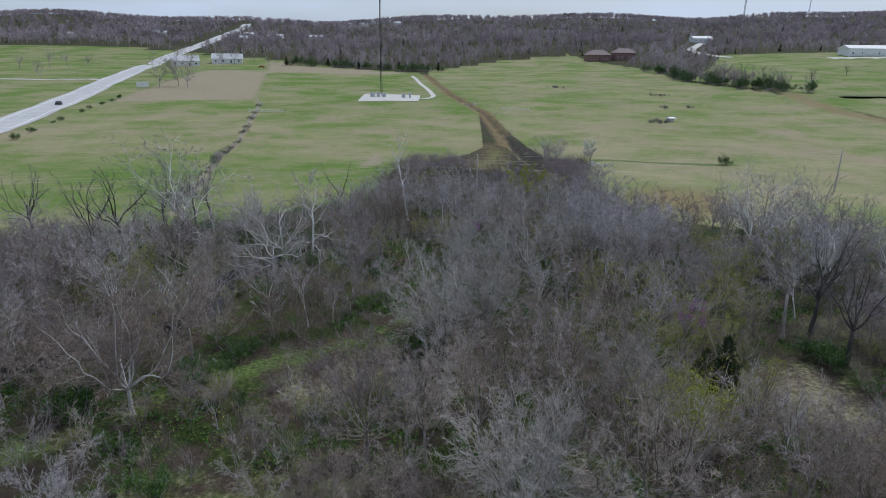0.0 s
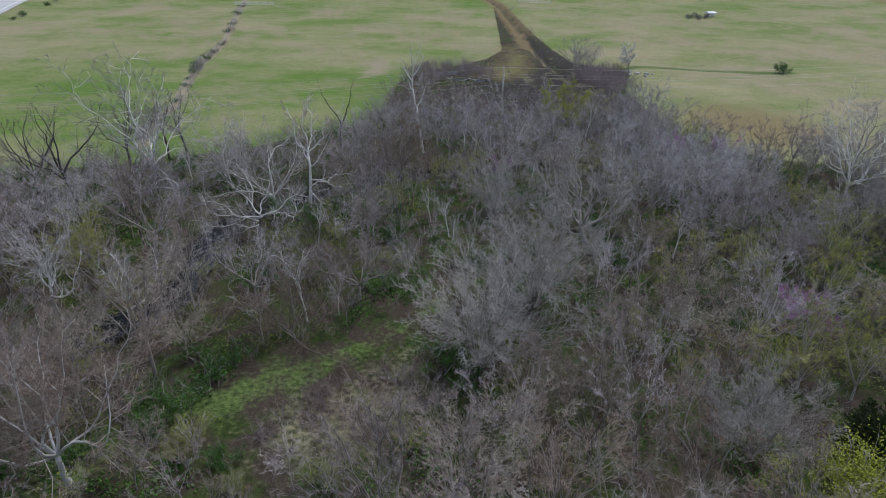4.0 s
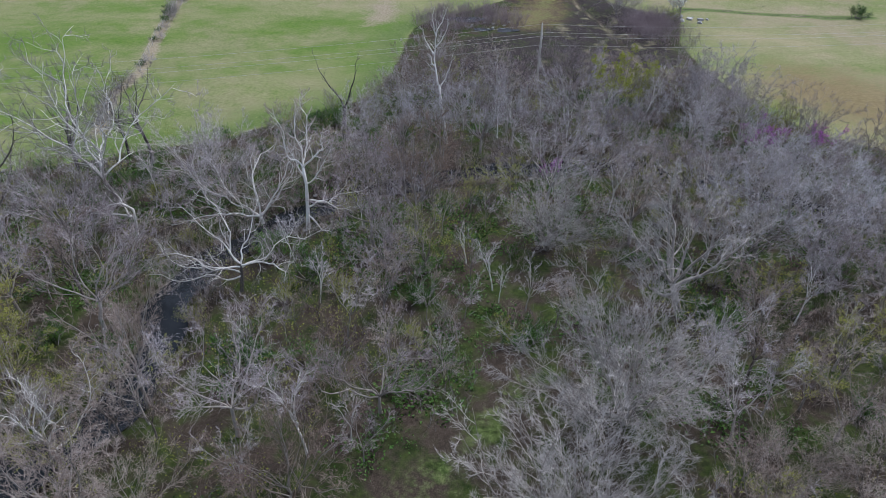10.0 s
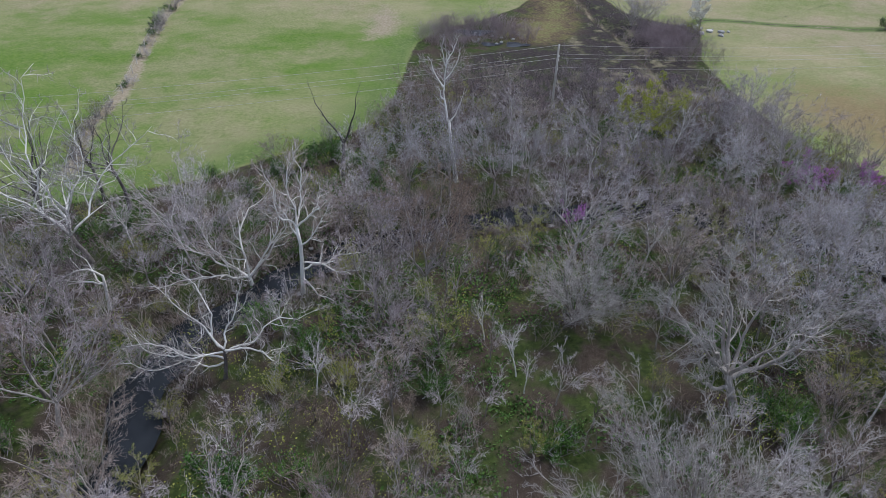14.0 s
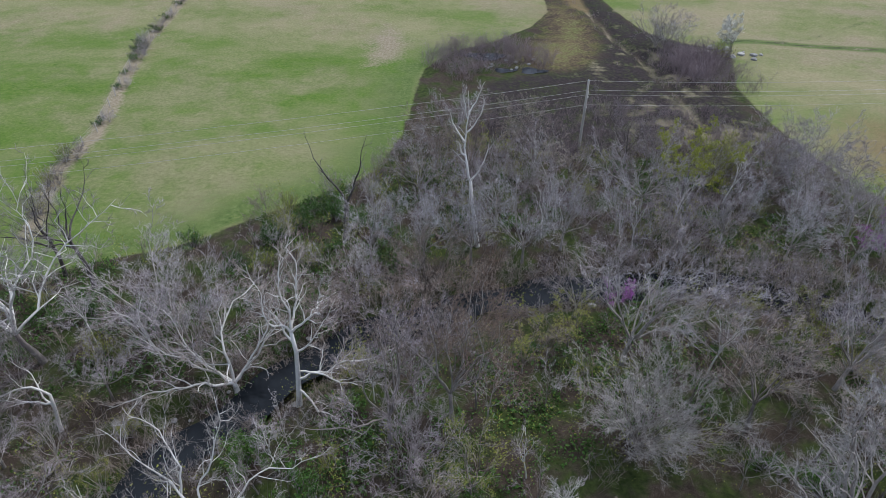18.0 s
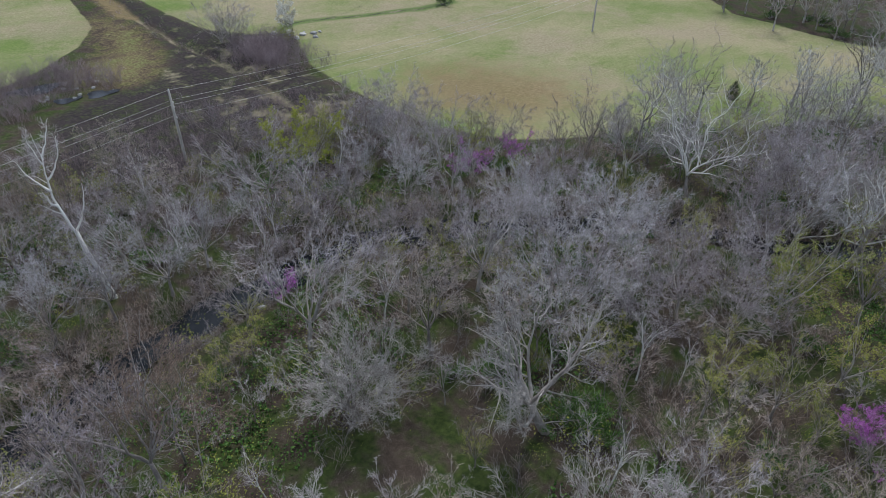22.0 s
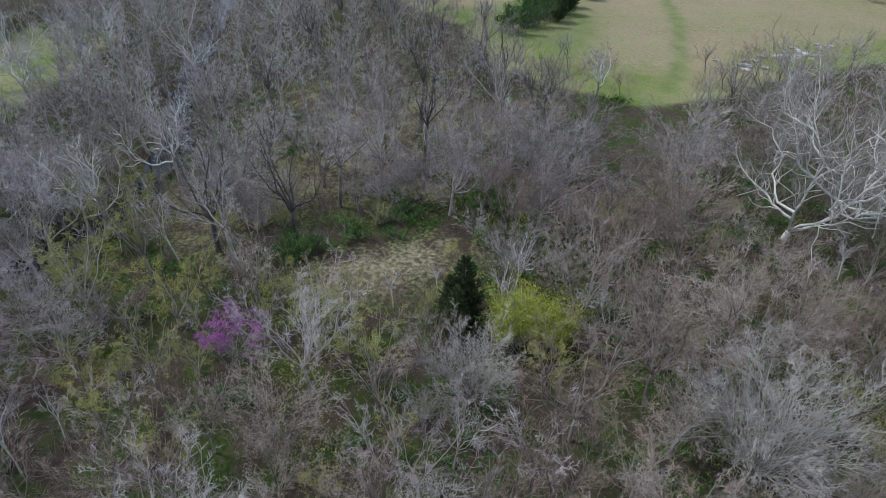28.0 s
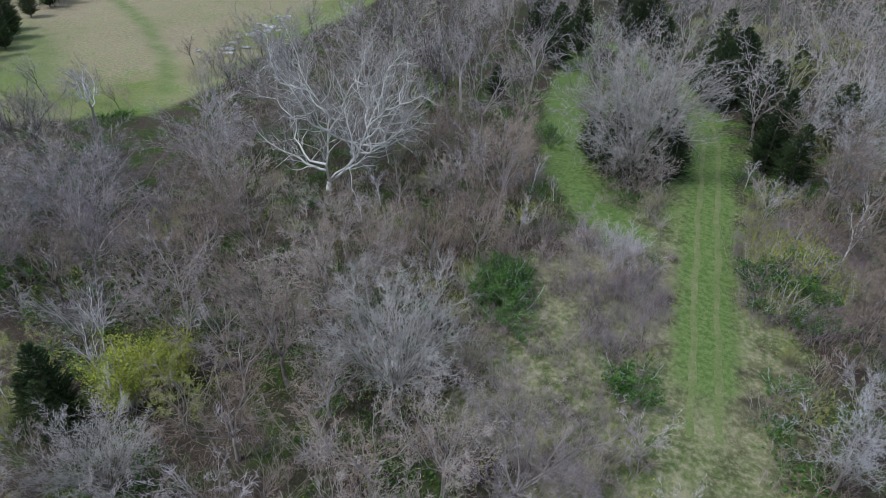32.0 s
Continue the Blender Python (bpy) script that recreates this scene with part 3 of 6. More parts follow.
class Geo:
    """Vertices and faces of one mesh in the making."""

    def __init__(self):
        self.v, self.f, self.heavy = [], [], []

    def tube(self, pts, radii, sides):
        base = len(self.v)
        n = len(pts)
        for j, p in enumerate(pts):
            d = (pts[min(j + 1, n - 1)] - pts[max(j - 1, 0)])
            s = d.orthogonal().normalized() if j == 0 else (s - d * (s.dot(d) / max(d.length_squared, 1e-9))).normalized()
            t = d.cross(s).normalized()
            for k in range(sides):
                a = 2 * math.pi * k / sides
                self.v.append(p + (s * math.cos(a) + t * math.sin(a)) * radii[j])
        for j in range(n - 1):
            for k in range(sides):
                k2 = (k + 1) % sides
                self.f.append((base + j * sides + k, base + j * sides + k2, base + (j + 1) * sides + k2, base + (j + 1) * sides + k))
        self.f.append(tuple(base + (n - 1) * sides + k for k in range(sides)))

    def spike(self, p, q, r):
        base = len(self.v)
        d = q - p
        s = d.orthogonal().normalized() * r
        t = d.normalized().cross(s)
        self.v += [p + s, p - s * 0.5 + t * 0.87, p - s * 0.5 - t * 0.87, q]
        self.f += [(base, base + 1, base + 3), (base + 1, base + 2, base + 3), (base + 2, base, base + 3)]

    def wand(self, p, m, q, r):
        """A thin twig with one bend, tapering to a point."""
        base = len(self.v)
        s = (m - p).orthogonal().normalized()
        t = (m - p).normalized().cross(s)
        ring = [s, s * -0.5 + t * 0.87, s * -0.5 - t * 0.87]
        self.v += [p + k * r for k in ring] + [m + k * r * 0.68 for k in ring] + [q]
        for k in range(3):
            j = (k + 1) % 3
            self.f += [(base + k, base + j, base + 3 + j, base + 3 + k), (base + 3 + k, base + 3 + j, base + 6)]

    def leaf(self, p, size, rng):
        """A small folded blade."""
        base = len(self.v)
        u = Vector((rng.gauss(0, 1), rng.gauss(0, 1), rng.gauss(0, 0.6))).normalized()
        w = u.cross(Vector((rng.gauss(0, 1), rng.gauss(0, 1), rng.gauss(0, 1)))).normalized()
        nn = u.cross(w)
        self.v += [p, p + u * size * 0.5 + w * size * 0.34 + nn * size * 0.12, p + u * size, p + u * size * 0.5 - w * size * 0.34 + nn * size * 0.12]
        self.f += [(base, base + 1, base + 2), (base, base + 2, base + 3)]

    def box(self, lo, hi):
        base = len(self.v)
        self.v += [Vector((x, y, z)) for z in (lo[2], hi[2]) for y in (lo[1], hi[1]) for x in (lo[0], hi[0])]
        for q in ((0, 2, 3, 1), (4, 5, 7, 6), (0, 1, 5, 4), (2, 6, 7, 3), (0, 4, 6, 2), (1, 3, 7, 5)):
            self.f.append(tuple(base + k for k in q))

    def mesh(self, name, mat, smooth=True):
        me = bpy.data.meshes.new(name)
        me.from_pydata([tuple(p) for p in self.v], [], self.f)
        if smooth:
            me.polygons.foreach_set("use_smooth", np.ones(len(me.polygons), bool))
        me.materials.append(mat)
        return me


def piece(name, geo, mat, parent, label="", smooth=False):
    ob = new(name, geo.mesh(name, mat, smooth))
    ob.parent = parent
    return tagged(ob, label)


def bend(p, d, length, n, rng, wander, rise):
    """A wandering line of n pieces; rise pulls it upward (or down, if negative)."""
    pts = [p]
    aim = d.copy()
    for _ in range(n):
        aim = (aim + Vector((0, 0, rise))).normalized()
        d = (d * 0.72 + aim * 0.28 + Vector((rng.gauss(0, wander), rng.gauss(0, wander), rng.gauss(0, wander) + rise))).normalized()
        p = p + d * (length / n)
        pts.append(p)
    return pts


def fork(d, angle, turn):
    """The direction d, leant away by an angle, to the side given by turn."""
    s = d.orthogonal().normalized()
    t = d.cross(s)
    side = s * math.cos(turn) + t * math.sin(turn)
    return (d * math.cos(angle) + side * math.sin(angle)).normalized()


def outward(p, d, angle, rng, tries=2):
    """A fork off d at p that, of a few chances, best spreads away from the stem and up."""
    away = Vector((p.x, p.y, 0)).normalized() * 0.75 + Vector((0, 0, 0.6))
    return max((fork(d, angle, rng.uniform(0, 6.28)) for _ in range(tries)), key=lambda e: e.dot(away))


def along(pts, s):
    k = min(int(s * (len(pts) - 1)), len(pts) - 2)
    f = s * (len(pts) - 1) - k
    return pts[k].lerp(pts[k + 1], f), (pts[k + 1] - pts[k]).normalized()




def make_tree(name, seed, tall, stem=0.25, limbs=5, lean=(18, 45), subs=7, twigs=6, sprays=5, wide=1.0, r=0.16, wander=0.12, rise=0.10, thick=1.0,
              bark=None, mid=None, fine=None, leaves=None, leaf_size=0.16, leaf_share=0.0, leaf_each=2, stems=1, lower=0, plan=None, lean_to=None, limb_r=(0.42, 0.58), split=False, butt=None):
    """A bare tree: trunk, limbs, side branches, fine twigs and, if asked, opening leaves or blossom.
    plan: the limbs as (share of the trunk's height, compass from +x, degrees from upright, metres, metres of rise at the end)."""
    rng = random.Random(seed)
    trunk, crown, leaf = Geo(), Geo(), Geo()
    up = Vector((0, 0, 1))
    ob = new(name)
    for st in range(stems):
        lean0 = 0.0 if stems == 1 else rng.uniform(0.1, 0.45)
        d0 = lean_to or fork(up, lean0 + rng.uniform(0, 0.06), 2 * math.pi * (st + rng.random() * 0.5) / stems)
        t_len = tall * stem
        base = Vector((0, 0, -0.25)) + (Vector((rng.uniform(-.3, .3), rng.uniform(-.3, .3), 0)) if stems > 1 else Vector())
        tp = bend(base, Vector(d0).normalized(), t_len + 0.25, 4, rng, wander * 0.35, 0.04)
        rr = r / (stems ** 0.5)
        trunk.tube(tp, [rr * (1.35 - 0.5 * k / 4) if k else rr * 1.7 for k in range(5)], 7)
        main = []
        turn0 = rng.uniform(0, 6.28)
        todo = plan or [None] * limbs
        for k, told in enumerate(todo):
            if told:
                s, az, ang, reach, lift, *off = told
                p, d = along(main[off[0]][0] if off else tp, min(s, 0.999))
                ang, az = radians(ang), radians(az)
                dd = Vector((math.sin(ang) * math.cos(az), math.sin(ang) * math.sin(az), math.cos(ang)))
                lp = bend(p, dd, reach, 13, rng, wander * 1.05, lift)
                lr = main[off[0]][1] * (1 - s) ** 0.8 * 0.9 + 0.02 if off else rr * rng.uniform(*limb_r) * min(1, 0.45 + reach / tall)
            else:
                ang = radians(rng.uniform(*lean)) if k or stems > 1 else radians(6)
                s = 1.0 if k < limbs - lower else rng.uniform(0.45, 0.9)
                p, d = along(tp, min(s, 0.999))
                if s < 1:
                    ang = radians(rng.uniform(55, 80))
                dd = fork(d, ang, turn0 + k * 2.4 + rng.uniform(-.3, .3))
                reach = (tall - p.z) * rng.uniform(0.8, 1.08) * (1 + 0.25 * math.sin(ang) * wide)
                lp = bend(p, dd, reach, 10, rng, wander * 1.1, rise * (0.9 if ang > 0.5 else 0.35))
                lr = rr * rng.uniform(*limb_r)
            nl = len(lp) - 1
            radii = [lr * (1 - j / nl) ** 1.15 + 0.009 for j in range(nl + 1)]
            if split:
                limb = Geo()
                limb.tube(lp, radii, 6)
                piece("limb", limb, bark or BARK, ob, smooth=True)
            else:
                trunk.tube(lp, radii, 5)
            main.append((lp, lr, reach))
        for lp, lr, reach in main:
            for j in range(subs):
                s = 0.14 + 0.82 * (j + rng.random()) / subs
                p, d = along(lp, s)
                length = reach * rng.uniform(0.3, 0.5) * (1.12 - 0.65 * s) * wide
                bp = bend(p, outward(p, d, radians(rng.uniform(28, 66)), rng), length, 4, rng, wander * 1.5, rise * 0.7)
                br = max(lr * (1 - 0.8 * s) * 0.5, 0.017) * thick
                crown.tube(bp, [br * (1 - 0.78 * k / 4) for k in range(5)], 3)
                crown.heavy += [True] * 13
                for m in range(twigs):
                    u = min(0.15 + 0.85 * (m + rng.random()) / twigs, 0.999)
                    q, d2 = along(bp, u)
                    tl = max(length * rng.uniform(0.2, 0.4) * (1.15 - 0.4 * u), 0.4)
                    e2 = outward(q, d2, radians(rng.uniform(28, 72)), rng)
                    knee = q + e2 * tl * 0.5
                    e3 = (e2 + Vector((rng.gauss(0, 0.24), rng.gauss(0, 0.24), rng.gauss(0.04, 0.2))) + up * rise).normalized()
                    qp = [q, knee, knee + e3 * tl * 0.5]
                    crown.wand(*qp, 0.0125 * thick)
                    crown.heavy += [False] * 6
                    for w in range(sprays):
                        q2, d3 = along(qp, rng.uniform(0.1, 0.95))
                        e = outward(q2, d3, radians(rng.uniform(24, 68)), rng, 1 + w % 2)
                        tip = q2 + e * tl * rng.uniform(0.35, 0.8)
                        crown.spike(q2, tip, 0.009 * thick)
                        crown.heavy += [False] * 3
                        if leaves and rng.random() < leaf_share:
                            for _ in range(leaf_each):
                                leaf.leaf(q2.lerp(tip, rng.uniform(0.2, 1.05)) + Vector((rng.gauss(0, .06), rng.gauss(0, .06), rng.gauss(0, .06))), leaf_size * rng.uniform(0.6, 1.3), rng)
    piece("trunk", trunk, butt or bark or BARK, ob, smooth=True)
    cr = piece("crown", crown, fine or TWIG, ob)
    if not leaves:
        cr.data.materials.append(mid or bark or BARK)
        cr.data.polygons.foreach_set("material_index", np.array(crown.heavy, np.int32))
    if leaf.v:
        piece("blossom" if leaves in (BLOSSOM, BLOSSOM_WHITE) else "foliage", leaf, leaves, ob)
    return ob


def make_cedar(seed, tall, wide, rows=26, mat=None):
    rng = random.Random(seed)
    trunk, green = Geo(), Geo()
    trunk.tube([Vector((0, 0, -0.2)), Vector((0.03, 0, tall * 0.5)), Vector((0, 0.03, tall * 0.97))], [tall * 0.02, tall * 0.013, 0.01], 6)
    for k in range(rows):
        s = (k + 0.5) / rows
        z = tall * (0.05 + 0.93 * s)
        reach = wide * 0.85 * (1 - s ** 1.7) ** 0.85 * min(1, 0.6 + s * 1.8) + 0.1
        n = max(6, int(21 * (1 - s)) + 4)
        for j in range(n):
            a = 2 * math.pi * (j + rng.random()) / n
            out = Vector((math.cos(a), math.sin(a), rng.uniform(0.2, 0.9))).normalized()
            r1 = reach * rng.uniform(0.6, 1.22)
            p0 = Vector((0, 0, z))
            tip = p0 + out * r1
            green.spike(p0 + out * r1 * 0.15, tip, 0.03)
            for m in range(24):
                q = p0.lerp(tip, rng.uniform(0.35, 1.0))
                e = (out + Vector((rng.gauss(0, 0.6), rng.gauss(0, 0.6), rng.gauss(0.45, 0.5)))).normalized()
                green.spike(q, q + e * rng.uniform(0.1, 0.3) * (0.6 + 0.08 * tall), rng.uniform(0.022, 0.042))
    ob = new("cedar_tree")
    piece("trunk", trunk, BARK_DARK, ob, smooth=True)
    piece("foliage", green, mat or LEAF_CEDAR, ob)
    return ob


def make_shrub(name, seed, tall, wide, leaves, count, size=0.16, stems=14, twig_mat=None):
    """A leafy shrub: many stems and an uneven dome of small leaves with gaps."""
    rng = random.Random(seed)
    stem, leaf = Geo(), Geo()
    tips = []
    for k in range(stems):
        a = rng.uniform(0, 6.28)
        d = Vector((math.cos(a) * rng.uniform(0.1, 0.9), math.sin(a) * rng.uniform(0.1, 0.9), 1)).normalized()
        reach = rng.uniform(0.6, 1.0)
        pts = bend(Vector((rng.gauss(0, wide * 0.15), rng.gauss(0, wide * 0.15), -0.1)), d, tall * reach * 1.05, 4, rng, 0.16, 0.02)
        pts = [Vector((p.x * wide / tall * 1.4, p.y * wide / tall * 1.4, p.z)) for p in pts]
        stem.tube(pts, [0.03, 0.025, 0.02, 0.014, 0.008], 4)
        for m in range(7):
            q, d2 = along(pts, rng.uniform(0.35, 0.999))
            e = fork(d2, radians(rng.uniform(25, 65)), rng.uniform(0, 6.28))
            t = q + e * tall * rng.uniform(0.12, 0.3)
            stem.spike(q, t, 0.012)
            tips.append((q, t))
    for _ in range(count):
        q, t = rng.choice(tips)
        p = q.lerp(t, rng.uniform(0.1, 1.15)) + Vector((rng.gauss(0, 0.1), rng.gauss(0, 0.1), rng.gauss(0, 0.08))) * tall * 0.45
        if p.z > 0.05:
            leaf.leaf(p, size * rng.uniform(0.6, 1.4), rng)
    ob = new(name)
    piece("stem_clump", stem, twig_mat or TWIG, ob)
    piece("blossom" if leaves in (BLOSSOM, BLOSSOM_WHITE) else "foliage", leaf, leaves, ob)
    return ob


USED = set()


def place(proto, x, y, scale=1.0, turn=0.0, tilt=0.0, tilt_to=0.0, sz=None, label="", category="", group=""):
    """Stands a tree on the land; the first use moves the original, later ones are copies."""
    m = Matrix.Translation((x, y, ground_z(x, y))) @ pose(0, 0, 0, 0, 0, tilt_to) @ pose(0, 0, 0, tilt, 0, 0) @ pose(0, 0, 0, 0, 0, turn - tilt_to) @ Matrix.Diagonal((scale, scale, sz or scale, 1))
    if proto.name in USED:
        ob = copy_thing(proto, m)
        ob.matrix_basis = m
    else:
        ob = proto
        ob.matrix_basis = m
        USED.add(proto.name)
    return tagged(ob, label, category, group)


# ---- kinds of trees ----
GREY = [
    make_tree("bare_tree", 11, 10, stem=0.26, limbs=7, lean=(18, 52), subs=9, twigs=8, sprays=7, wide=1.0, r=0.13, wander=0.19, rise=0.08),
    make_tree("bare_tree", 12, 10, stem=0.22, limbs=7, lean=(20, 58), subs=9, twigs=8, sprays=7, wide=1.05, r=0.14, wander=0.2, rise=0.08),
    make_tree("bare_tree", 13, 10, stem=0.3, limbs=7, lean=(15, 48), subs=9, twigs=8, sprays=7, wide=0.95, r=0.12, wander=0.18, rise=0.08, bark=BARK_BROWN, fine=TWIG_TAN),
    make_tree("bare_tree", 14, 10, stem=0.18, limbs=7, lean=(15, 58), subs=9, twigs=8, sprays=7, wide=1.0, r=0.14, wander=0.23, rise=0.08),
    make_tree("bare_tree", 15, 10, stem=0.26, limbs=7, lean=(25, 62), subs=9, twigs=8, sprays=7, wide=1.05, r=0.14, wander=0.2, rise=0.08),
    make_tree("bare_tree", 16, 10, stem=0.24, limbs=8, lean=(20, 64), subs=8, twigs=8, sprays=7, wide=1.05, r=0.13, wander=0.2, rise=0.07, bark=BARK_BROWN, fine=TWIG_TAN),
]
RUSTY = make_tree("bare_tree", 18, 10, stem=0.24, limbs=7, lean=(18, 58), subs=9, twigs=8, sprays=7, wide=1.05, r=0.13, wander=0.2, rise=0.08, bark=BARK_BROWN, fine=TWIG_RUST)
ASH = [
    make_tree("pale_bare_tree", 17, 10, stem=0.24, limbs=7, lean=(20, 60), subs=9, twigs=8, sprays=7, wide=1.05, r=0.14, wander=0.21, rise=0.08, fine=TWIG_ASH),
    make_tree("pale_bare_tree", 19, 10, stem=0.2, limbs=8, lean=(18, 62), subs=9, twigs=8, sprays=7, wide=1.0, r=0.14, wander=0.23, rise=0.08, fine=TWIG_ASH),
]
FOUNT = [
    make_tree("many_stemmed_tree", 21, 8, stem=0.08, limbs=4, lean=(14, 44), subs=8, twigs=8, sprays=7, wide=0.95, r=0.15, wander=0.14, rise=0.06, stems=3, fine=TWIG),
    make_tree("many_stemmed_tree", 22, 7, stem=0.07, limbs=3, lean=(18, 52), subs=8, twigs=8, sprays=7, wide=1.05, r=0.14, wander=0.15, rise=0.05, stems=4, bark=BARK_BROWN, fine=TWIG_TAN),
    make_tree("many_stemmed_tree", 23, 6, stem=0.07, limbs=3, lean=(18, 54), subs=8, twigs=8, sprays=7, wide=1.15, r=0.12, wander=0.16, rise=0.05, stems=4, fine=TWIG),
]
YOUNG = [
    make_tree("young_tree", 31, 7, stem=0.3, limbs=5, lean=(14, 40), subs=7, twigs=5, sprays=6, wide=0.9, r=0.065, wander=0.17, fine=TWIG),
    make_tree("tan_young_tree", 32, 6, stem=0.22, limbs=5, lean=(16, 48), subs=7, twigs=5, sprays=6, wide=0.95, r=0.065, wander=0.18, bark=BARK_BROWN, fine=TWIG_TAN),
    make_tree("pale_young_tree", 33, 7, stem=0.34, limbs=5, lean=(12, 36), subs=6, twigs=5, sprays=6, wide=0.8, r=0.065, wander=0.17, bark=BARK_WHITE, fine=TWIG),
]
FARKIND = [
    make_tree("woodland_tree", 35, 10, stem=0.32, limbs=6, lean=(18, 54), subs=7, twigs=5, sprays=4, wide=1.05, r=0.13, wander=0.18, thick=1.5, fine=TWIG, bark=BARK_DARK),
    make_tree("woodland_tree", 36, 10, stem=0.26, limbs=6, lean=(20, 60), subs=7, twigs=5, sprays=4, wide=1.1, r=0.13, wander=0.19, thick=1.5, fine=TWIG),
    make_tree("woodland_tree", 37, 10, stem=0.24, limbs=6, lean=(16, 56), subs=7, twigs=5, sprays=4, wide=1.1, r=0.12, wander=0.19, thick=1.5, fine=TWIG_TAN),
]
FARPALE = make_tree("woodland_tree", 34, 10, stem=0.26, limbs=6, lean=(18, 58), subs=7, twigs=5, sprays=4, wide=1.1, r=0.13, wander=0.19, thick=1.5, fine=TWIG_ASH)
HEDGEROW = [
    make_tree("hedgerow_tree", 38, 10, stem=0.28, limbs=6, lean=(18, 56), subs=7, twigs=5, sprays=3, wide=1.1, r=0.14, wander=0.18, thick=2.2, fine=TWIG),
    make_tree("hedgerow_tree", 39, 10, stem=0.2, limbs=7, lean=(18, 60), subs=6, twigs=5, sprays=3, wide=1.1, r=0.14, wander=0.18, thick=2.2, fine=TWIG_TAN),
]
BUDDING = [
    make_tree("budding_tree", 41, 7, stem=0.22, limbs=5, lean=(18, 45), subs=6, twigs=5, sprays=4, wide=1.0, r=0.1, fine=TWIG_TAN, leaves=LEAF_BUD, leaf_share=0.9, leaf_each=5, leaf_size=0.09),
    make_tree("budding_tree", 42, 5, stem=0.15, limbs=6, lean=(20, 50), subs=6, twigs=5, sprays=4, wide=1.05, r=0.09, fine=TWIG_TAN, leaves=LEAF_BUD, leaf_share=0.95, leaf_each=6, leaf_size=0.085),
]
WHITE_TREE = dict(bark=BARK_WHITE, mid=BARK_WHITE, split=True)
SYC = [
    make_tree("white_sycamore", 51, 13, stem=0.22, limbs=7, lean=(25, 68), subs=12, twigs=6, sprays=7, wide=1.05, r=0.165, wander=0.28, rise=0.1, thick=1.35, limb_r=(0.42, 0.6), fine=TWIG_BEIGE, butt=BARK, **WHITE_TREE),
    make_tree("white_sycamore", 52, 12, stem=0.42, limbs=7, lean=(25, 70), subs=11, twigs=6, sprays=6, wide=0.85, r=0.17, wander=0.27, rise=0.12, thick=1.35, lower=3, limb_r=(0.4, 0.58), fine=TWIG_BEIGE, butt=BARK, **WHITE_TREE),
    make_tree("white_sycamore", 53, 10, stem=0.4, limbs=6, lean=(18, 55), subs=11, twigs=6, sprays=6, wide=0.8, r=0.16, wander=0.24, rise=0.14, thick=1.35, lower=1, fine=TWIG_BEIGE, butt=BARK, **WHITE_TREE),
]
SYC_FORK = make_tree("white_sycamore", 56, 11, stem=0.12, subs=12, twigs=6, sprays=7, wide=0.75, r=0.17, wander=0.24, rise=0.1, thick=1.3, limb_r=(0.5, 0.62), lean_to=(-0.1, 0, 1), fine=TWIG_TAN,
                     plan=[(1.0, 205, 84, 8, -0.02), (1.0, 20, 42, 7.5, 0.1), (0.9, 165, 58, 8.5, 0.03), (1.0, 110, 22, 9, 0.0), (0.95, 150, 44, 8, 0.05), (1.0, 60, 42, 8, 0.04)], **WHITE_TREE)
SYC_SIDE = make_tree("white_sycamore", 57, 12.3, stem=0.5, subs=12, twigs=6, sprays=7, wide=0.75, r=0.14, wander=0.24, rise=0.1, thick=1.3, limb_r=(0.48, 0.6), fine=TWIG_TAN,
                     plan=[(0.28, -12, 84, 5.0, -0.05), (0.4, 5, 74, 6.5, 0.03), (0.5, -20, 72, 6, 0.02), (0.75, 15, 64, 5, 0.08), (1.0, 100, 20, 6.5, 0.05), (1.0, 200, 35, 6.5, 0.08), (1.0, 330, 28, 6.5, 0.06), (0.85, 170, 50, 4.5, 0.14), (1.0, 30, 40, 6, 0.06)], **WHITE_TREE)
SYC_LOW = make_tree("white_sycamore", 59, 9.5, stem=0.26, subs=12, twigs=7, sprays=6, wide=0.85, r=0.115, wander=0.27, rise=0.06, thick=1.1, limb_r=(0.48, 0.6), lean_to=(0.12, -0.1, 1), fine=TWIG_BEIGE, butt=BARK_DARK,
                    plan=[(0.6, 195, 82, 7.5, 0.02), (0.85, 5, 78, 7.5, 0.01), (1.0, 150, 56, 7, 0.03), (1.0, 60, 40, 6.5, 0.03), (0.9, 240, 74, 6.5, 0.03), (0.95, 330, 64, 6.5, 0.03), (1.0, 200, 40, 6.5, 0.03), (0.7, 170, 70, 7, 0.02)], **WHITE_TREE)
SYC_ARCH = make_tree("white_sycamore", 60, 6, stem=0.5, subs=6, twigs=5, sprays=4, wide=0.6, r=0.1, wander=0.18, rise=0.08, thick=1.3, limb_r=(0.6, 0.7), lean_to=(0.0, 0.1, 1), fine=TWIG_BEIGE,
                     plan=[(1.0, 170, 48, 7, -0.2), (0.8, 185, 78, 5, -0.06), (0.7, 160, 62, 4, 0.05)], **WHITE_TREE)
DOME = make_tree("dome_shaped_tree", 63, 9, stem=0.05, limbs=5, lean=(8, 46), subs=9, twigs=9, sprays=7, wide=0.95, r=0.24, wander=0.14, rise=0.05, stems=5, fine=TWIG_BEIGE, thick=1.1)
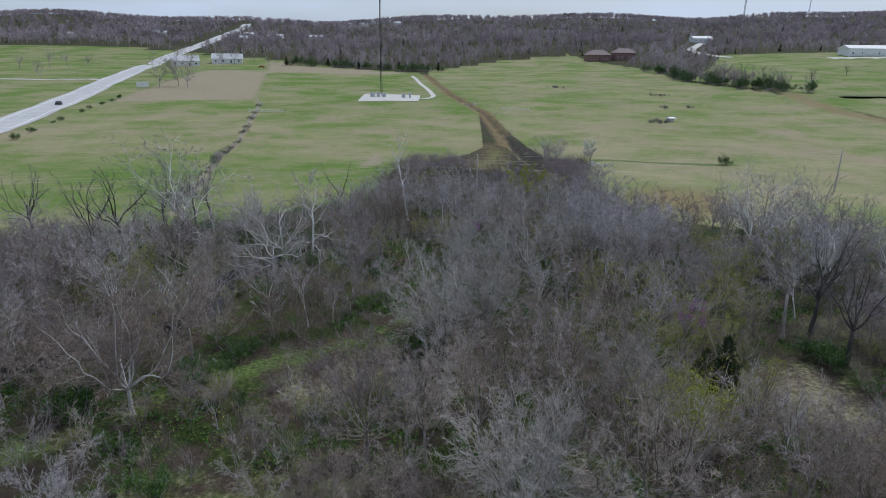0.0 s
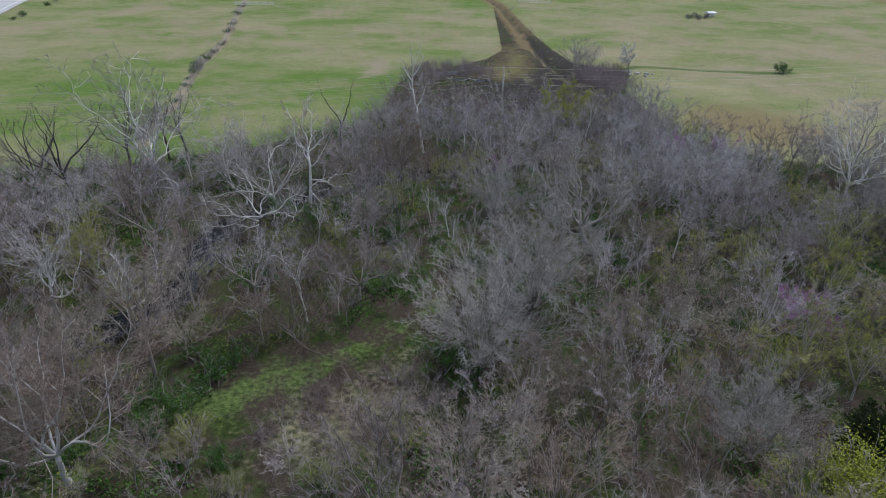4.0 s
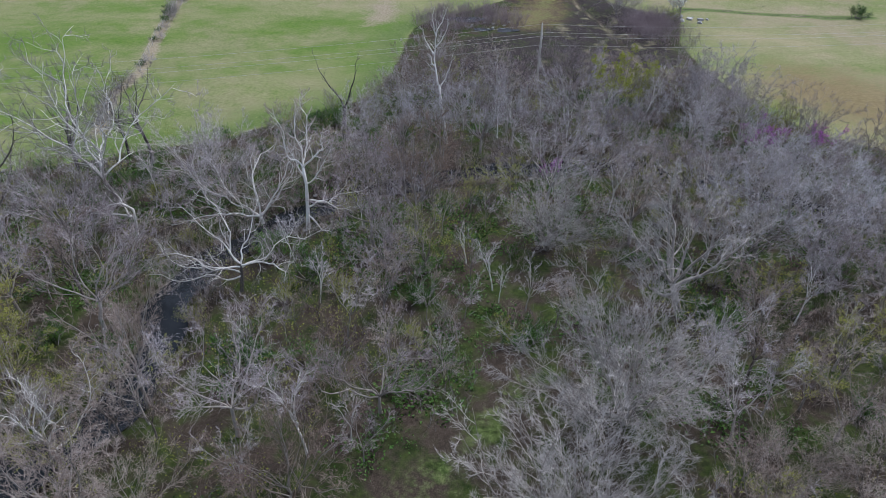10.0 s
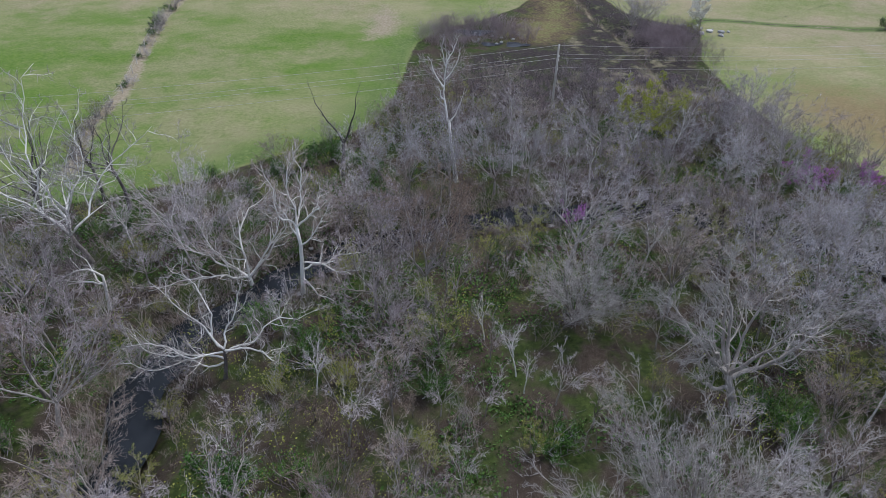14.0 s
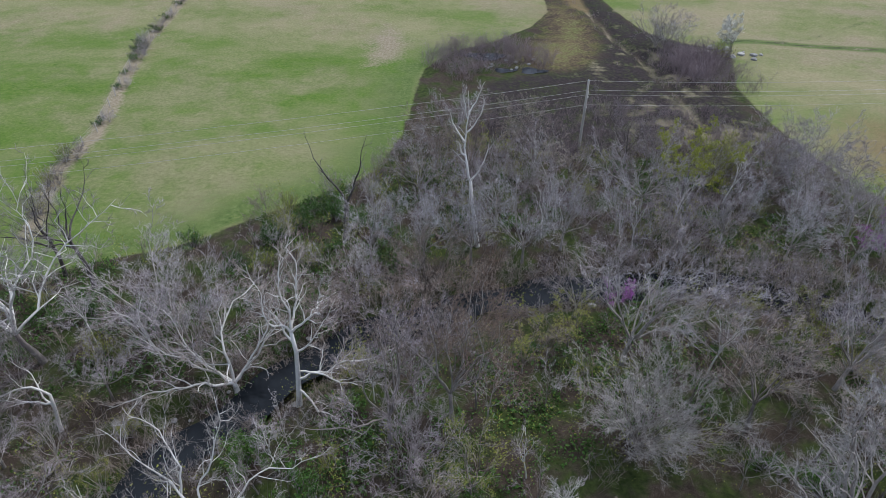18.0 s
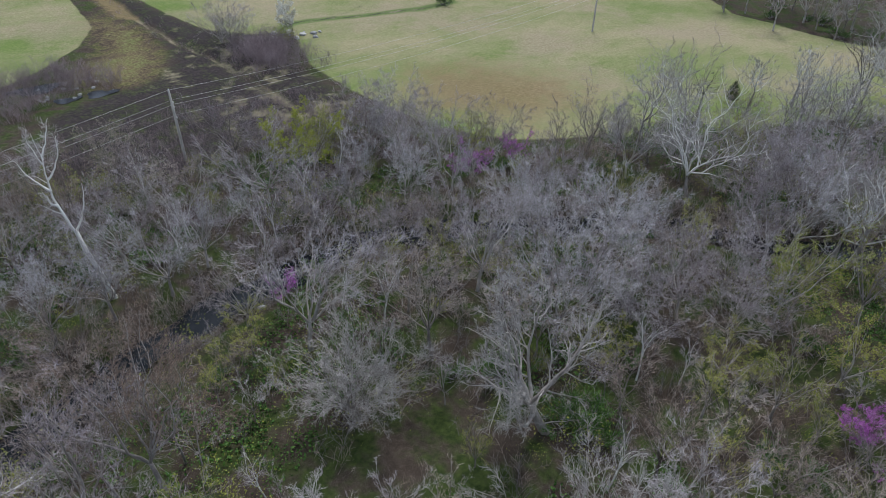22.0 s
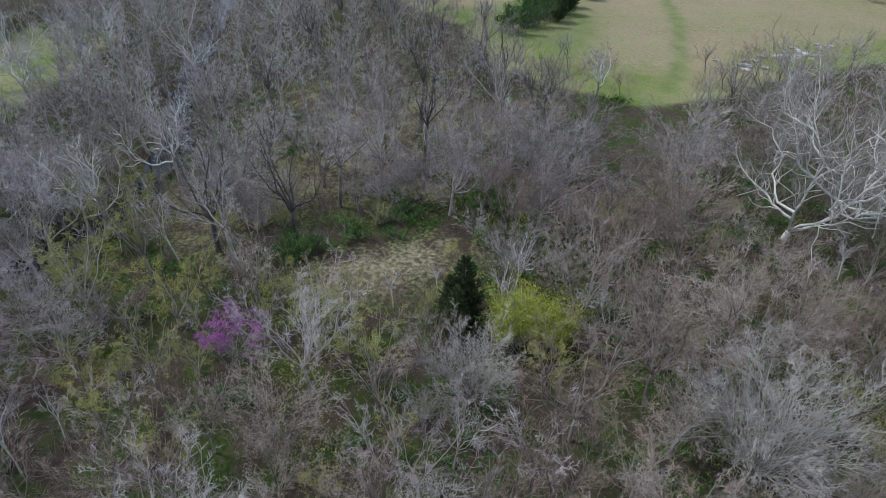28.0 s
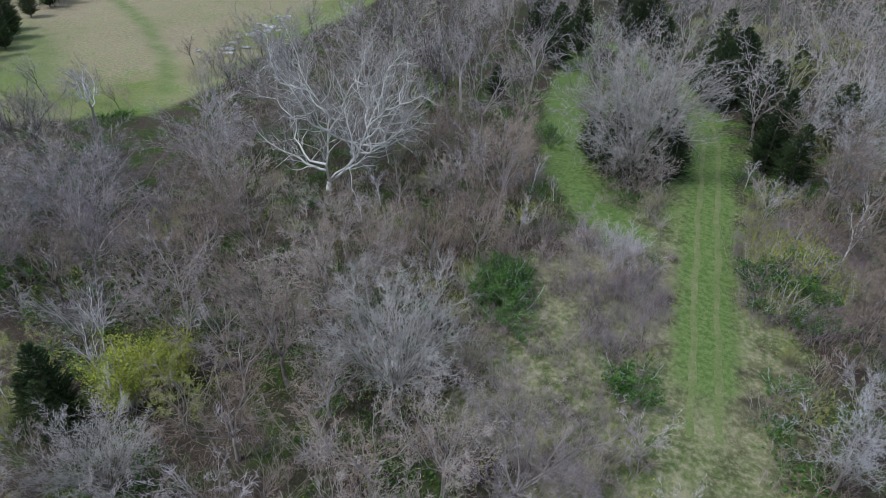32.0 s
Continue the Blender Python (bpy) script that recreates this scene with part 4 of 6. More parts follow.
SPREAD = make_tree("spreading_tree", 64, 9.5, stem=0.3, subs=11, twigs=8, sprays=8, wide=0.9, r=0.22, wander=0.17, rise=0.08, lean_to=(-0.35, 0.2, 1), limb_r=(0.5, 0.64), fine=TWIG_BEIGE,
                   plan=[(1.0, 175, 60, 8, 0.06), (1.0, 140, 30, 8, 0.05), (0.9, 60, 42, 8, 0.06), (0.8, 10, 62, 8, 0.08), (1.0, 100, 20, 7.5, 0.05), (0.95, 215, 58, 7, 0.08), (0.9, 330, 58, 7.5, 0.08), (0.6, 185, 75, 6, 0.1)])
DEAD = make_tree("dead_white_tree", 61, 15.5, stem=0.44, subs=5, twigs=3, sprays=3, wide=0.5, r=0.17, wander=0.2, rise=0.1, thick=1.0, lean_to=(-0.03, 0, 1), limb_r=(0.62, 0.7), fine=TWIG_PALE,
                 plan=[(1.0, 165, 13, 8.2, 0.0), (1.0, 15, 24, 4.2, 0.1), (0.45, 170, 62, 3.4, 0.12, 0), (0.55, 10, 58, 3.4, 0.14, 0), (0.7, 190, 48, 3.0, 0.1, 0), (0.75, 30, 40, 3.0, 0.1, 0), (0.3, 200, 70, 1.8, 0.15, 0)], **WHITE_TREE)
SNAG = make_tree("dead_forked_tree", 62, 9.4, stem=0.35, limbs=2, lean=(16, 26), subs=4, twigs=2, sprays=2, wide=0.45, r=0.2, wander=0.13, rise=0.1, thick=1.2, bark=BARK_DARK, fine=TWIG_DARK,
                 plan=[(1.0, 150, 24, 6.5, 0.02), (1.0, 10, 20, 6.5, 0.02)], split=True)
OAK = [
    make_tree("dark_tree", 71, 12, stem=0.28, limbs=6, lean=(18, 50), subs=7, twigs=5, sprays=4, wide=0.85, r=0.19, wander=0.17, rise=0.1, thick=1.1, bark=BARK_DARK, mid=BARK_DARK, fine=TWIG_DARK),
    make_tree("dark_tree", 72, 12, stem=0.45, limbs=6, lean=(20, 60), subs=6, twigs=5, sprays=4, wide=0.75, r=0.17, wander=0.19, rise=0.1, thick=1.1, bark=BARK_DARK, mid=BARK_DARK, fine=TWIG_DARK, lower=2),
]
TALL = [
    make_tree("tall_dark_trunked_tree", 81, 12, stem=0.5, limbs=6, lean=(14, 45), subs=7, twigs=6, sprays=4, wide=0.95, r=0.18, wander=0.14, bark=BARK_DARK, fine=TWIG, thick=1.2),
    make_tree("tall_dark_trunked_tree", 82, 13, stem=0.42, limbs=6, lean=(18, 52), subs=7, twigs=6, sprays=4, wide=0.95, r=0.18, wander=0.15, fine=TWIG, thick=1.2),
]
REDBUD = [make_tree("redbud_tree", 91, 4, stem=0.15, limbs=6, lean=(20, 55), subs=6, twigs=5, sprays=4, wide=1.1, r=0.08, fine=TWIG_DARK, leaves=BLOSSOM, leaf_share=1.0, leaf_each=11, leaf_size=0.072)]
WHITEBUD = make_tree("white_blossom_tree", 92, 5, stem=0.15, limbs=5, lean=(15, 40), subs=6, twigs=5, sprays=4, wide=0.9, r=0.08, leaves=BLOSSOM_WHITE, leaf_share=1.0, leaf_each=6, leaf_size=0.14)
CEDAR = [make_cedar(101, 7, 2.0, rows=30), make_cedar(102, 7, 2.8, rows=28)]
GREENS = [make_shrub("green_shrub", 111, 2.2, 2.0, LEAF_GREEN, 2500, 0.115, stems=22), make_shrub("green_shrub", 112, 1.4, 1.8, LEAF_GREEN, 1800, 0.105, stems=20)]
BUDBUSH = [make_shrub("budding_shrub", 114, 2.6, 1.9, LEAF_BUD, 1500, 0.085, stems=24)]

L_GREY, L_FOUNT = "bare grey-barked tree with a dome of fine twigs", "bare grey tree of many stems fanning from the ground"
L_YOUNG, L_BUD = "slender bare young tree in the thicket", "small tree with opening yellow-green leaves"
L_SYC, L_OAK = "bare sycamore with bone-white crooked limbs", "bare dark-barked tree with crooked open limbs"
L_TALL, L_CEDAR = "tall bare tree with a dark straight trunk", "dense dark green cedar tree on leaf litter"
L_GREEN, L_BUSH = "low leafy green shrub on the wood's floor", "twiggy shrub with new yellow-green leaves"

TREES = []      # (x, y, radius) of what stands already


def stand(proto, x, y, tall, made, label, cat, group="", clear=2.5, **kw):
    TREES.append((x, y, clear))
    return place(proto, x, y, tall / made, kw.pop("turn", (x * 37 + y * 91) % 360), label=label, category=cat, group=group, **kw)


# the trees that stand out, one by one
stand(SYC_FORK, -13.3, 29.0, 11, 11, L_SYC, "sycamore", "sycamores by the creek", 4, turn=0)
stand(SYC_LOW, -12.2, 18.0, 9.5, 9.5, "low spreading sycamore with white limbs over the creek", "sycamore", "sycamores by the creek", 4.5, turn=0)
stand(SYC_ARCH, -23.0, 25.2, 6, 6, "white sycamore with a low arching limb", "sycamore", "sycamores by the creek", 3, turn=0)
for x, y, h in ((-25.8, 27.2, 6), (-20.8, 27.6, 5.5), (-25, 22.6, 5), (-28.4, 27.6, 6.5), (-21.5, 22.5, 4)):
    stand(GREY[int(h) % 5], x, y, h, 10, L_GREY, "tree", "bare trees of the wood", 2)
stand(SYC_SIDE, -8.8, 27.4, 12.3, 12.3, L_SYC, "sycamore", "sycamores by the creek", 3, turn=0)
for x, y, h, k, turn in ((-27, 31, 14.5, 0, 200), (52.5, 26.5, 12, 0, 60), (54.6, 13, 9, 2, 0), (53.6, 11.6, 10, 2, 150), (59.5, 5, 10.5, 2, 210), (91, 22.8, 12.2, 0, 120), (86, 32.7, 8, 2, 40),
                         (80.5, 35.8, 7, 2, 80), (98.5, 28.4, 9, 2, 10), (66, -46, 8, 2, 33), (-24, 3, 8, 2, 71), (-18, 2, 8, 2, 150), (108, 14, 10, 1, 0), (96, 2, 11, 0, 50), (110, -12, 10, 1, 90)):
    stand(SYC[k], x, y, h, (13, 12, 10)[k], L_SYC, "sycamore", "sycamores by the creek" if y < 30 else "sycamores by the field", 3.5, turn=turn)
BIG = make_tree("great_white_sycamore", 55, 15, stem=0.05, subs=22, twigs=7, sprays=7, wide=0.82, r=0.235, wander=0.27, rise=0.06, thick=1.0, limb_r=(0.46, 0.52), fine=TWIG_BEIGE,
                plan=[(1.0, 24, 14, 14, 0.0), (1.0, 206, 30, 14.5, 0.03), (1.0, 215, 54, 13, 0.05),
                      (0.16, 20, 68, 10.5, 0.05, 0), (0.3, 200, 34, 10, 0.03, 0), (0.38, 50, 58, 9.5, 0.02, 0), (0.5, 350, 60, 9, 0.02, 0), (0.6, 24, 48, 7.5, 0.02, 0),
                      (0.3, 90, 42, 10, 0.03, 1), (0.4, 250, 62, 10, 0.03, 1), (0.35, 24, 28, 10, 0.02, 1), (0.5, 200, 66, 9, 0.02, 1), (0.6, 120, 50, 7, 0.02, 1),
                      (0.35, 180, 72, 9, 0.05, 2), (0.4, 290, 58, 9, 0.03, 2), (0.5, 220, 52, 9, 0.02, 2), (0.55, 30, 34, 8, 0.02, 2), (0.1, 30, 80, 9, 0.05, 0)], **WHITE_TREE)
stand(BIG, 33.2, -46.0, 15.6, 15, "great double-trunked sycamore with bone-white spreading limbs", "sycamore", "", 5, turn=0, sz=1.2)
stand(DEAD, 3.7, 45.4, 15.0, 15.5, "dead white tree with broken limbs at the field's edge", "dead tree", turn=0)
stand(SNAG, -8.0, 46.4, 10.2, 9.4, "dead dark tree forked in two at the field's edge", "dead tree", turn=0)
for x, y, h, k in ((-30, 40.4, 9, 1), (-38, 25, 12, 0), (-31, 20, 13.5, 1), (-33, 36, 11, 0), (-26.8, 38.6, 10.3, 1), (47.5, 2.5, 12.3, 0), (47, -4, 11.8, 0), (-50, 31, 11, 0), (-62, 27, 10, 1), (72, 38, 7, 1)):
    stand(OAK[k], x, y, h, 12, L_OAK, "tree", "dark trees by the field", 3)
TALL_NEAR = [(55.5, -19, 12.3, 0), (43.6, 0.9, 11, 1), (57, -3.4, 10, 0), (62, -12, 12, 1), (66, -22, 12, 0), (60, -30, 11, 1), (52, -9, 10.5, 1), (70, -6, 12, 0), (74, -16, 12, 1), (78, -28, 12, 0), (82, -4, 12, 1), (88, -14, 12, 0), (92, -26, 12, 1), (68, -34, 11, 0)]
TALL_BACK = [(84, -38, 11, 1), (100, -20, 12, 0), (64, 2, 11, 1), (76, 6, 11, 0), (90, -40, 11, 0), (104, -36, 12, 1), (30, -66, 12, 0), (38, -62, 12, 1), (28.1, -64.7, 11, 0), (28.6, -69.6, 11, 1), (46, -58, 11, 0), (52, -66, 11, 1)]
for x, y, h, k in TALL_NEAR + TALL_BACK:
    stand(TALL[k], x, y, h, (12, 13)[k], L_TALL, "tree", "tall trees of the wood", 3.2)
PALE = make_tree("pale_tree", 58, 11, stem=0.22, limbs=9, lean=(22, 68), subs=12, twigs=9, sprays=9, wide=1.0, r=0.16, wander=0.2, rise=0.08, thick=1.35, bark=TWIG_PALE, mid=TWIG_BEIGE, fine=TWIG_TAN)
stand(PALE, -14.6, -13.6, 10.9, 11, "spreading bare tree with pale tan limbs over a grassy strip", "tree", "", 4.5)
L_DOME = "bare beige-grey tree with a broad dome of fine twigs"
for x, y, h in ((9.2, -2.6, 8.6), (14.3, 5.5, 9.2), (12, 23.9, 6.5), (14.2, -24.6, 8.2)):
    stand(DOME, x, y, h, 9, L_DOME, "tree", "dome-shaped trees", 8.5)
for x, y, h, k in ((-1, 42, 7.5, 0), (3, 42.6, 8, 0), (7.4, 43, 8, 1), (11, 44.8, 7, 0), (16.4, 47.5, 5.5, 0), (-5.5, 43, 7, 0), (25, 45, 6, 0), (30, 43, 6.5, 1), (35, 42, 6, 0), (28, 49, 5, 0)):
    stand(ASH[k], x, y, h, 10, "bare ash-grey tree with fine pale twigs", "tree", "pale trees by the creek", 3)
stand(SPREAD, 21, 15.5, 10.5, 9.5, "spreading bare tree with pale greenish-grey limbs", "tree", "", 6.5, turn=0)
stand(FOUNT[1], -4.6, 0.6, 6.5, 7, L_FOUNT, "tree", "many-stemmed trees", 3)
stand(FOUNT[1], 4.6, -57.4, 5.2, 7, "bare pale bush before dark cedars", "tree", "many-stemmed trees", 2)
stand(DOME, 24.9, -11.4, 5.6, 9, "bare pale grey tree of many stems before a cedar", "tree", "dome-shaped trees", 4)
for x, y, h in ((-11.8, -28.6, 6.5), (-13.4, -31.5, 6.0), (-16.5, -36, 5.5), (-18, -44, 6), (-19, -52, 7), (-16, -62, 7), (-14, -67, 8)):
    stand(ASH[int(h) % 2], x, y, h, 10, "bare pale tree in scrub beside the track", "tree", "pale trees by the track", 3)
for x, y, h in ((6.2, -24.6, 4.4), (2.4, -22.4, 3.6), (10.5, -28.5, 4.2)):
    stand(FOUNT[1], x, y, h, 7, "low fine-twigged bush thinly covering dry grass", "bush", "many-stemmed trees", 2)
stand(DOME, 5.8, -63.5, 13, 9, "large bare grey tree rising out of cedars", "tree", "dome-shaped trees", 4)
for x, y, h in ((34.4, 2.2, 3.3), (14.4, 37.2, 2.0), (38.1, 42.6, 3.4), (44.5, 43.0, 3.0), (36.6, 1.6, 1.6), (35, 3.4, 2.0)):
    stand(REDBUD[0], x, y, h, 4, "small redbud tree in magenta-purple blossom", "redbud", "redbuds in the wood", 1.8)
for x, y, h in ((17.2, 44.7, 5.5), (35.2, 51.9, 3.6), (39.6, 51.2, 3.6), (21.5, 47.5, 6.0), (11.5, 50.5, 4.0)):
    stand(YOUNG[2], x, y, h, 7, "slender pale-barked bare tree at the soil's edge", "tree", "pale trees at the soil", 1.5)
stand(WHITEBUD, 46.8, 98.5, 6, 5, "small tree in white blossom beside stones", "tree")
CEDARS_NEAR = [(30.9, -13.4, 6.9, 0), (29.9, -12.4, 5.4, 0), (31.6, -12.6, 5.0, 0), (1.8, -62, 5.6, 1), (4.0, -60.4, 4.2, 1), (8.4, -61, 5.0, 1), (10.4, -63.5, 6.0, 1), (6, -59.4, 3.4, 1), (3, -65.5, 6.5, 1), (8.2, -66, 6.5, 1), (0, -87, 10, 1), (-2.6, -89.5, 10, 1), (25.8, -75, 5, 1), (17, -116, 9, 1), (14, -113, 8, 1), (22.3, -91.6, 9.5, 1), (-7.1, -68.9, 8, 1), (-9.5, -66, 7, 1), (-8, -73, 8, 0), (-6, -79, 9, 1)]
CEDARS_BACK = [(28, -100, 8, 1), (8, -98, 8, 1), (0, -102, 9, 1), (-14, -78, 8, 1), (14, -103, 8, 0), (104, -62, 6, 1), (108, -66, 7, 1), (113, -70, 6, 1), (118, -77, 6, 1), (122, -84, 6, 1), (128, -92, 7, 1), (110, -60, 8, 0), (80, 38, 3, 1)]
for x, y, h, k in CEDARS_NEAR + CEDARS_BACK:
    stand(CEDAR[k], x, y, h, 7, L_CEDAR, "cedar", "cedars", 2.0)
for x, y, h, k in ((-0.8, -86, 9, 1), (-3.5, -90, 9, 1), (1.5, -91, 8, 1), (-9.5, -92, 8, 1), (21, -100, 9, 1), (29, -108, 9, 1), (12, -112, 9, 1)):
    stand(CEDAR[k], x, y, h, 7, L_CEDAR, "cedar", "cedars", 2.0)
for x, y, h in ((-8.6, -83, 9), (-13, -92, 9), (-5.5, -97, 8.5), (2.5, -96, 9)):
    stand(BUDDING[0], x, y, h, 7, "tall tree with pale green opening leaves among cedars", "tree", "budding trees", 2.5)
for x, y, h in ((-14.5, -66.5, 8), (-18.5, -72, 9), (-20, -60, 8), (-16.5, -78, 9), (-22, -84, 9), (-11.5, -77, 8)):
    stand(ASH[int(x) % 2], x, y, h, 10, "bare pale tree in scrub beside the track", "tree", "pale trees by the track", 3)
for x, y, h in ((104, -56, 2.6), (108, -60, 3.0), (101, -51, 2.4), (113, -66, 2.6), (124, -86, 3.0)):
    stand(GREENS[0], x, y, h, 1, "round leafy bush at the dry field's far edge", "bush", "bushes of the far field", 2)
YELLOW_TREE = make_tree("yellow_green_tree", 93, 7, stem=0.25, limbs=6, lean=(20, 55), subs=7, twigs=5, sprays=4, wide=1.0, r=0.1, fine=TWIG_TAN, leaves=LEAF_YELLOW, leaf_share=1.0, leaf_each=14, leaf_size=0.1)
for x, y, h in ((20, -33, 6.5), (23, -36.5, 5.6), (18, -38, 6.2), (26, -35, 5.2), (22, -41, 5.4), (28, -39, 4.6), (17, -43.5, 6), (24.5, -45, 5.0), (30, -34.5, 4.8), (20.5, -47, 6), (15, -41, 5.6), (27.5, -50, 5.5), (23.5, -31, 5.8)):
    stand(RUSTY if (x + y) % 2 < 1 else GREY[2], x, y, h, 10, "low rusty-brown bare tree before a white sycamore", "tree", "rusty trees", 2.5)
for x, y, h in ((15, -12, 8), (20, -16, 8.5), (12, -17.5, 7.5), (25.5, -22, 7), (17, -21, 7.5)):
    stand(RUSTY if x % 2 < 1 else GREY[5], x, y, h, 10, "rounded rusty-brown bare tree in the open wood", "tree", "rusty trees", 3.5)
YELLOW_DOME = make_shrub("yellow_green_tree", 94, 4.8, 2.5, LEAF_YELLOW, 8000, 0.1, stems=30)
for x, y, h in ((28.2, -16.4, 5.6), (27.4, -18.6, 4.6)):
    stand(YELLOW_DOME, x, y, h, 4.8, "small tree in bright yellow-green leaf", "tree", "yellow-green trees", 2)
for x, y, h in ((23.6, 52, 7.4),):
    stand(YELLOW_TREE, x, y, h, 7, "small tree in bright yellow-green leaf", "tree", "yellow-green trees", 2)
SHRUBS_REAR = [(10.8, -37, 2.1, 0), (10.0, -34.6, 1.7, 1), (11.8, -38.6, 1.5, 0), (0.2, -30.6, 1.35, 0), (-9.0, -46, 1.3, 0), (-11.5, -43, 1.2, 1), (-9.5, -50, 1.3, 0), (-15.5, -12.5, 1.2, 1), (-12, -8.5, 1.5, 0), (-9.6, -5, 1.2, 1), (6.6, -2.6, 1.2, 0), (8.5, -4.5, 1.1, 1), (-10.5, 22.5, 1.2, 0), (-5.5, 10, 1.2, 1), (-7, 19.5, 1.1, 0)]
SHRUBS_FRONT = [(45, -4, 1.5, 0), (47, -9, 1.3, 1), (46.5, -22, 1.4, 0), (48.5, -14, 1.4, 1), (-18, -14.5, 1.4, 0), (57, -38.5, 1.3, 0), (60, -42, 1.2, 1), (23, 14.1, 1.5, 0), (22, 20, 1.2, 0), (-9.4, 9, 1.4, 0), (2, 20, 1.1, 1), (16, -66, 1.2, 0), (10, -72, 1.4, 1)]
for x, y, s, k in SHRUBS_REAR + SHRUBS_FRONT:
    for dx, dy, m in ((0, 0, 1),) if s < 1.45 else ((0, 0, 0.7), (1.3, 0.6, 0.55), (-0.9, 1.2, 0.6), (0.3, -1.4, 0.5)):
        stand(GREENS[k], x + dx, y + dy, s * m, 1, L_GREEN, "shrub", "green shrubs", 1.5)
BUDS_NEAR = [(43, 11.5, 1.5), (42, 3.6, 1.1), (33, 7.4, 1.2), (33.4, 4.8, 0.9), (31, -5, 1.1), (34, -6.2, 1.0), (9.5, 32.5, 1.1), (-24, 8.6, 1.3), (-18.5, 8.5, 0.9), (2, 20, 1.2), (25.5, 6.6, 1.0), (42.5, 20.5, 1.2), (33.5, 11.5, 1.1), (22, 47, 0.9), (-17.6, 1.4, 1.0)]
BUDS_FAR = [(39, 6, 1.5), (36, -2, 1.3), (32, -3, 1.4), (26, 24, 1.2), (46, 30, 1.2), (28, -6, 1.2), (46, 8, 1.8), (42, 12, 1.6), (24.5, -16.5, 1.3), (-22, 6, 1.4), (-26, 12, 1.5), (28, 55, 1.3), (30, 57, 1.2)]
for x, y, s in BUDS_NEAR + BUDS_FAR:
    stand(BUDDING[int(s * 10) % 2], x, y, s * 4.2, 6, L_BUD, "tree", "budding trees", 2)

# the rest of the wood
FOREST = random.Random(5)
GRID = 0.5
gx, gy = np.meshgrid(np.arange(-90, 135, GRID), np.arange(-130, 80, GRID))
SHUT = np.zeros(gx.shape, bool)
for poly in (FIELD_L, FIELD_R, FIELD_B, CLEAR_A, CLEAR_B, CLEAR_C):
    SHUT |= inside(gx, gy, poly)
SHUT |= inside(gx, gy, DARK) & (gy > 59)
for line, half in ((CREEK, 1.5), (TRACK, 3.4), (LOOP, 3.2), (STRIP, 2.4), (LANE3, 4)):
    SHUT |= seg_dist(gx, gy, line) < half
LAND_Z = height(gx, gy)
BANKS = np.logical_or.reduce([inside(gx, gy, poly) for poly in CREEK_SIDE])
REAR_EDGE = seg_dist(gx, gy, FIELD_B) < 15
EDGE = np.minimum(seg_dist(gx, gy, FIELD_L), seg_dist(gx, gy, FIELD_R)) < 4.5


LOW_CREEK = [(24, -11, 3.5), (21.5, -13.5, 3.5), (34, -8, 3.5), (36, -12, 3), (38, 40, 3.5), (44, 40.5, 3.5), (15, 33, 3), (-22, 40, 5), (-15, 43, 5), (-9, 47, 5), (-28, 37, 4.5), (-12, 38, 4), (-3, 47, 4), (12, 18, 5), (16, 22, 3.5), (9, 24, 4), (-8, -18, 5), (-5, -22, 4.5), (-12, -17, 4), (-1, -26, 4)]
LOW_EDGE = [(-15, 17, 4.5), (-17, 21, 4), (-20, 20, 4), (4, 12, 4.5), (7, 16, 4), (4, 19, 4), (-12.5, 22, 4.5), (-8.5, 22.5, 4), (-15, 24, 3), (-6, 44, 3.5), (46, 23, 5), (49, 25.5, 4), (48, 11, 5), (52.5, 4.5, 5), (29, -9, 3.6), (28.5, -12, 3), (30, 1.5, 3.4)]
LOW_GLADE = [(28, -38, 6), (30, -42, 5), (24, -32, 5), (27, -17, 3.5), (24, -36, 4), (15, 60, 5), (16, 55, 4), (0, 31, 3.5), (7, 33.5, 3.5), (-5, 27.5, 3), (-17, 17, 4), (17, -37, 7), (26, -48, 5), (40, -13, 6), (40, -6, 5), (5, 0, 3.5), (-3, -7, 4), (9, -40, 6), (-2, -17, 4), (-10, -12, 3)]
LOW_REAR = [(-6.7, -9.3, 4.5), (-11, 13, 4.5), (-14, 12, 3.5), (-40, 28, 6), (-48, 27, 6), (-56, 25, 7), (-36, 33, 5), (-66, 24, 7), (-30, 34, 4), (-22, 38, 4)]
LOW = LOW_CREEK + LOW_EDGE + LOW_GLADE + LOW_REAR


def low_zone(x, y):
    return any((x - a) ** 2 + (y - b) ** 2 < r * r for a, b, r in LOW) or BANKS[min(max(int((y + 130) / GRID), 0), SHUT.shape[0] - 1), min(max(int((x + 90) / GRID), 0), SHUT.shape[1] - 1)]


def open_ground(x, y):
    return SHUT[min(max(int((y + 130) / GRID), 0), SHUT.shape[0] - 1), min(max(int((x + 90) / GRID), 0), SHUT.shape[1] - 1)]


def quick_z(x, y):
    return float(LAND_Z[min(max(int((y + 130) / GRID + 0.5), 0), SHUT.shape[0] - 1), min(max(int((x + 90) / GRID + 0.5), 0), SHUT.shape[1] - 1)])


def in_reach(x, y):
    """Where the wood shows from the drone's way."""
    a = math.degrees(math.atan2(x, y))
    if math.hypot(x, y) < 8 and y < 4:
        return y > -9
    if y > -6:
        return -42 < math.degrees(math.atan2(x - 6, y + 56)) < 80 or (a > -46 and y > 14)
    if x > 0:
        return True
    return math.degrees(math.atan2(x - 8, y + 57)) > -44 and y > -24 or (y < -18 and a < -158 and x > -26)


def crowded(x, y, gap):
    return any((x - a) ** 2 + (y - b) ** 2 < (gap + c) ** 2 * 0.36 for a, b, c in TREES)


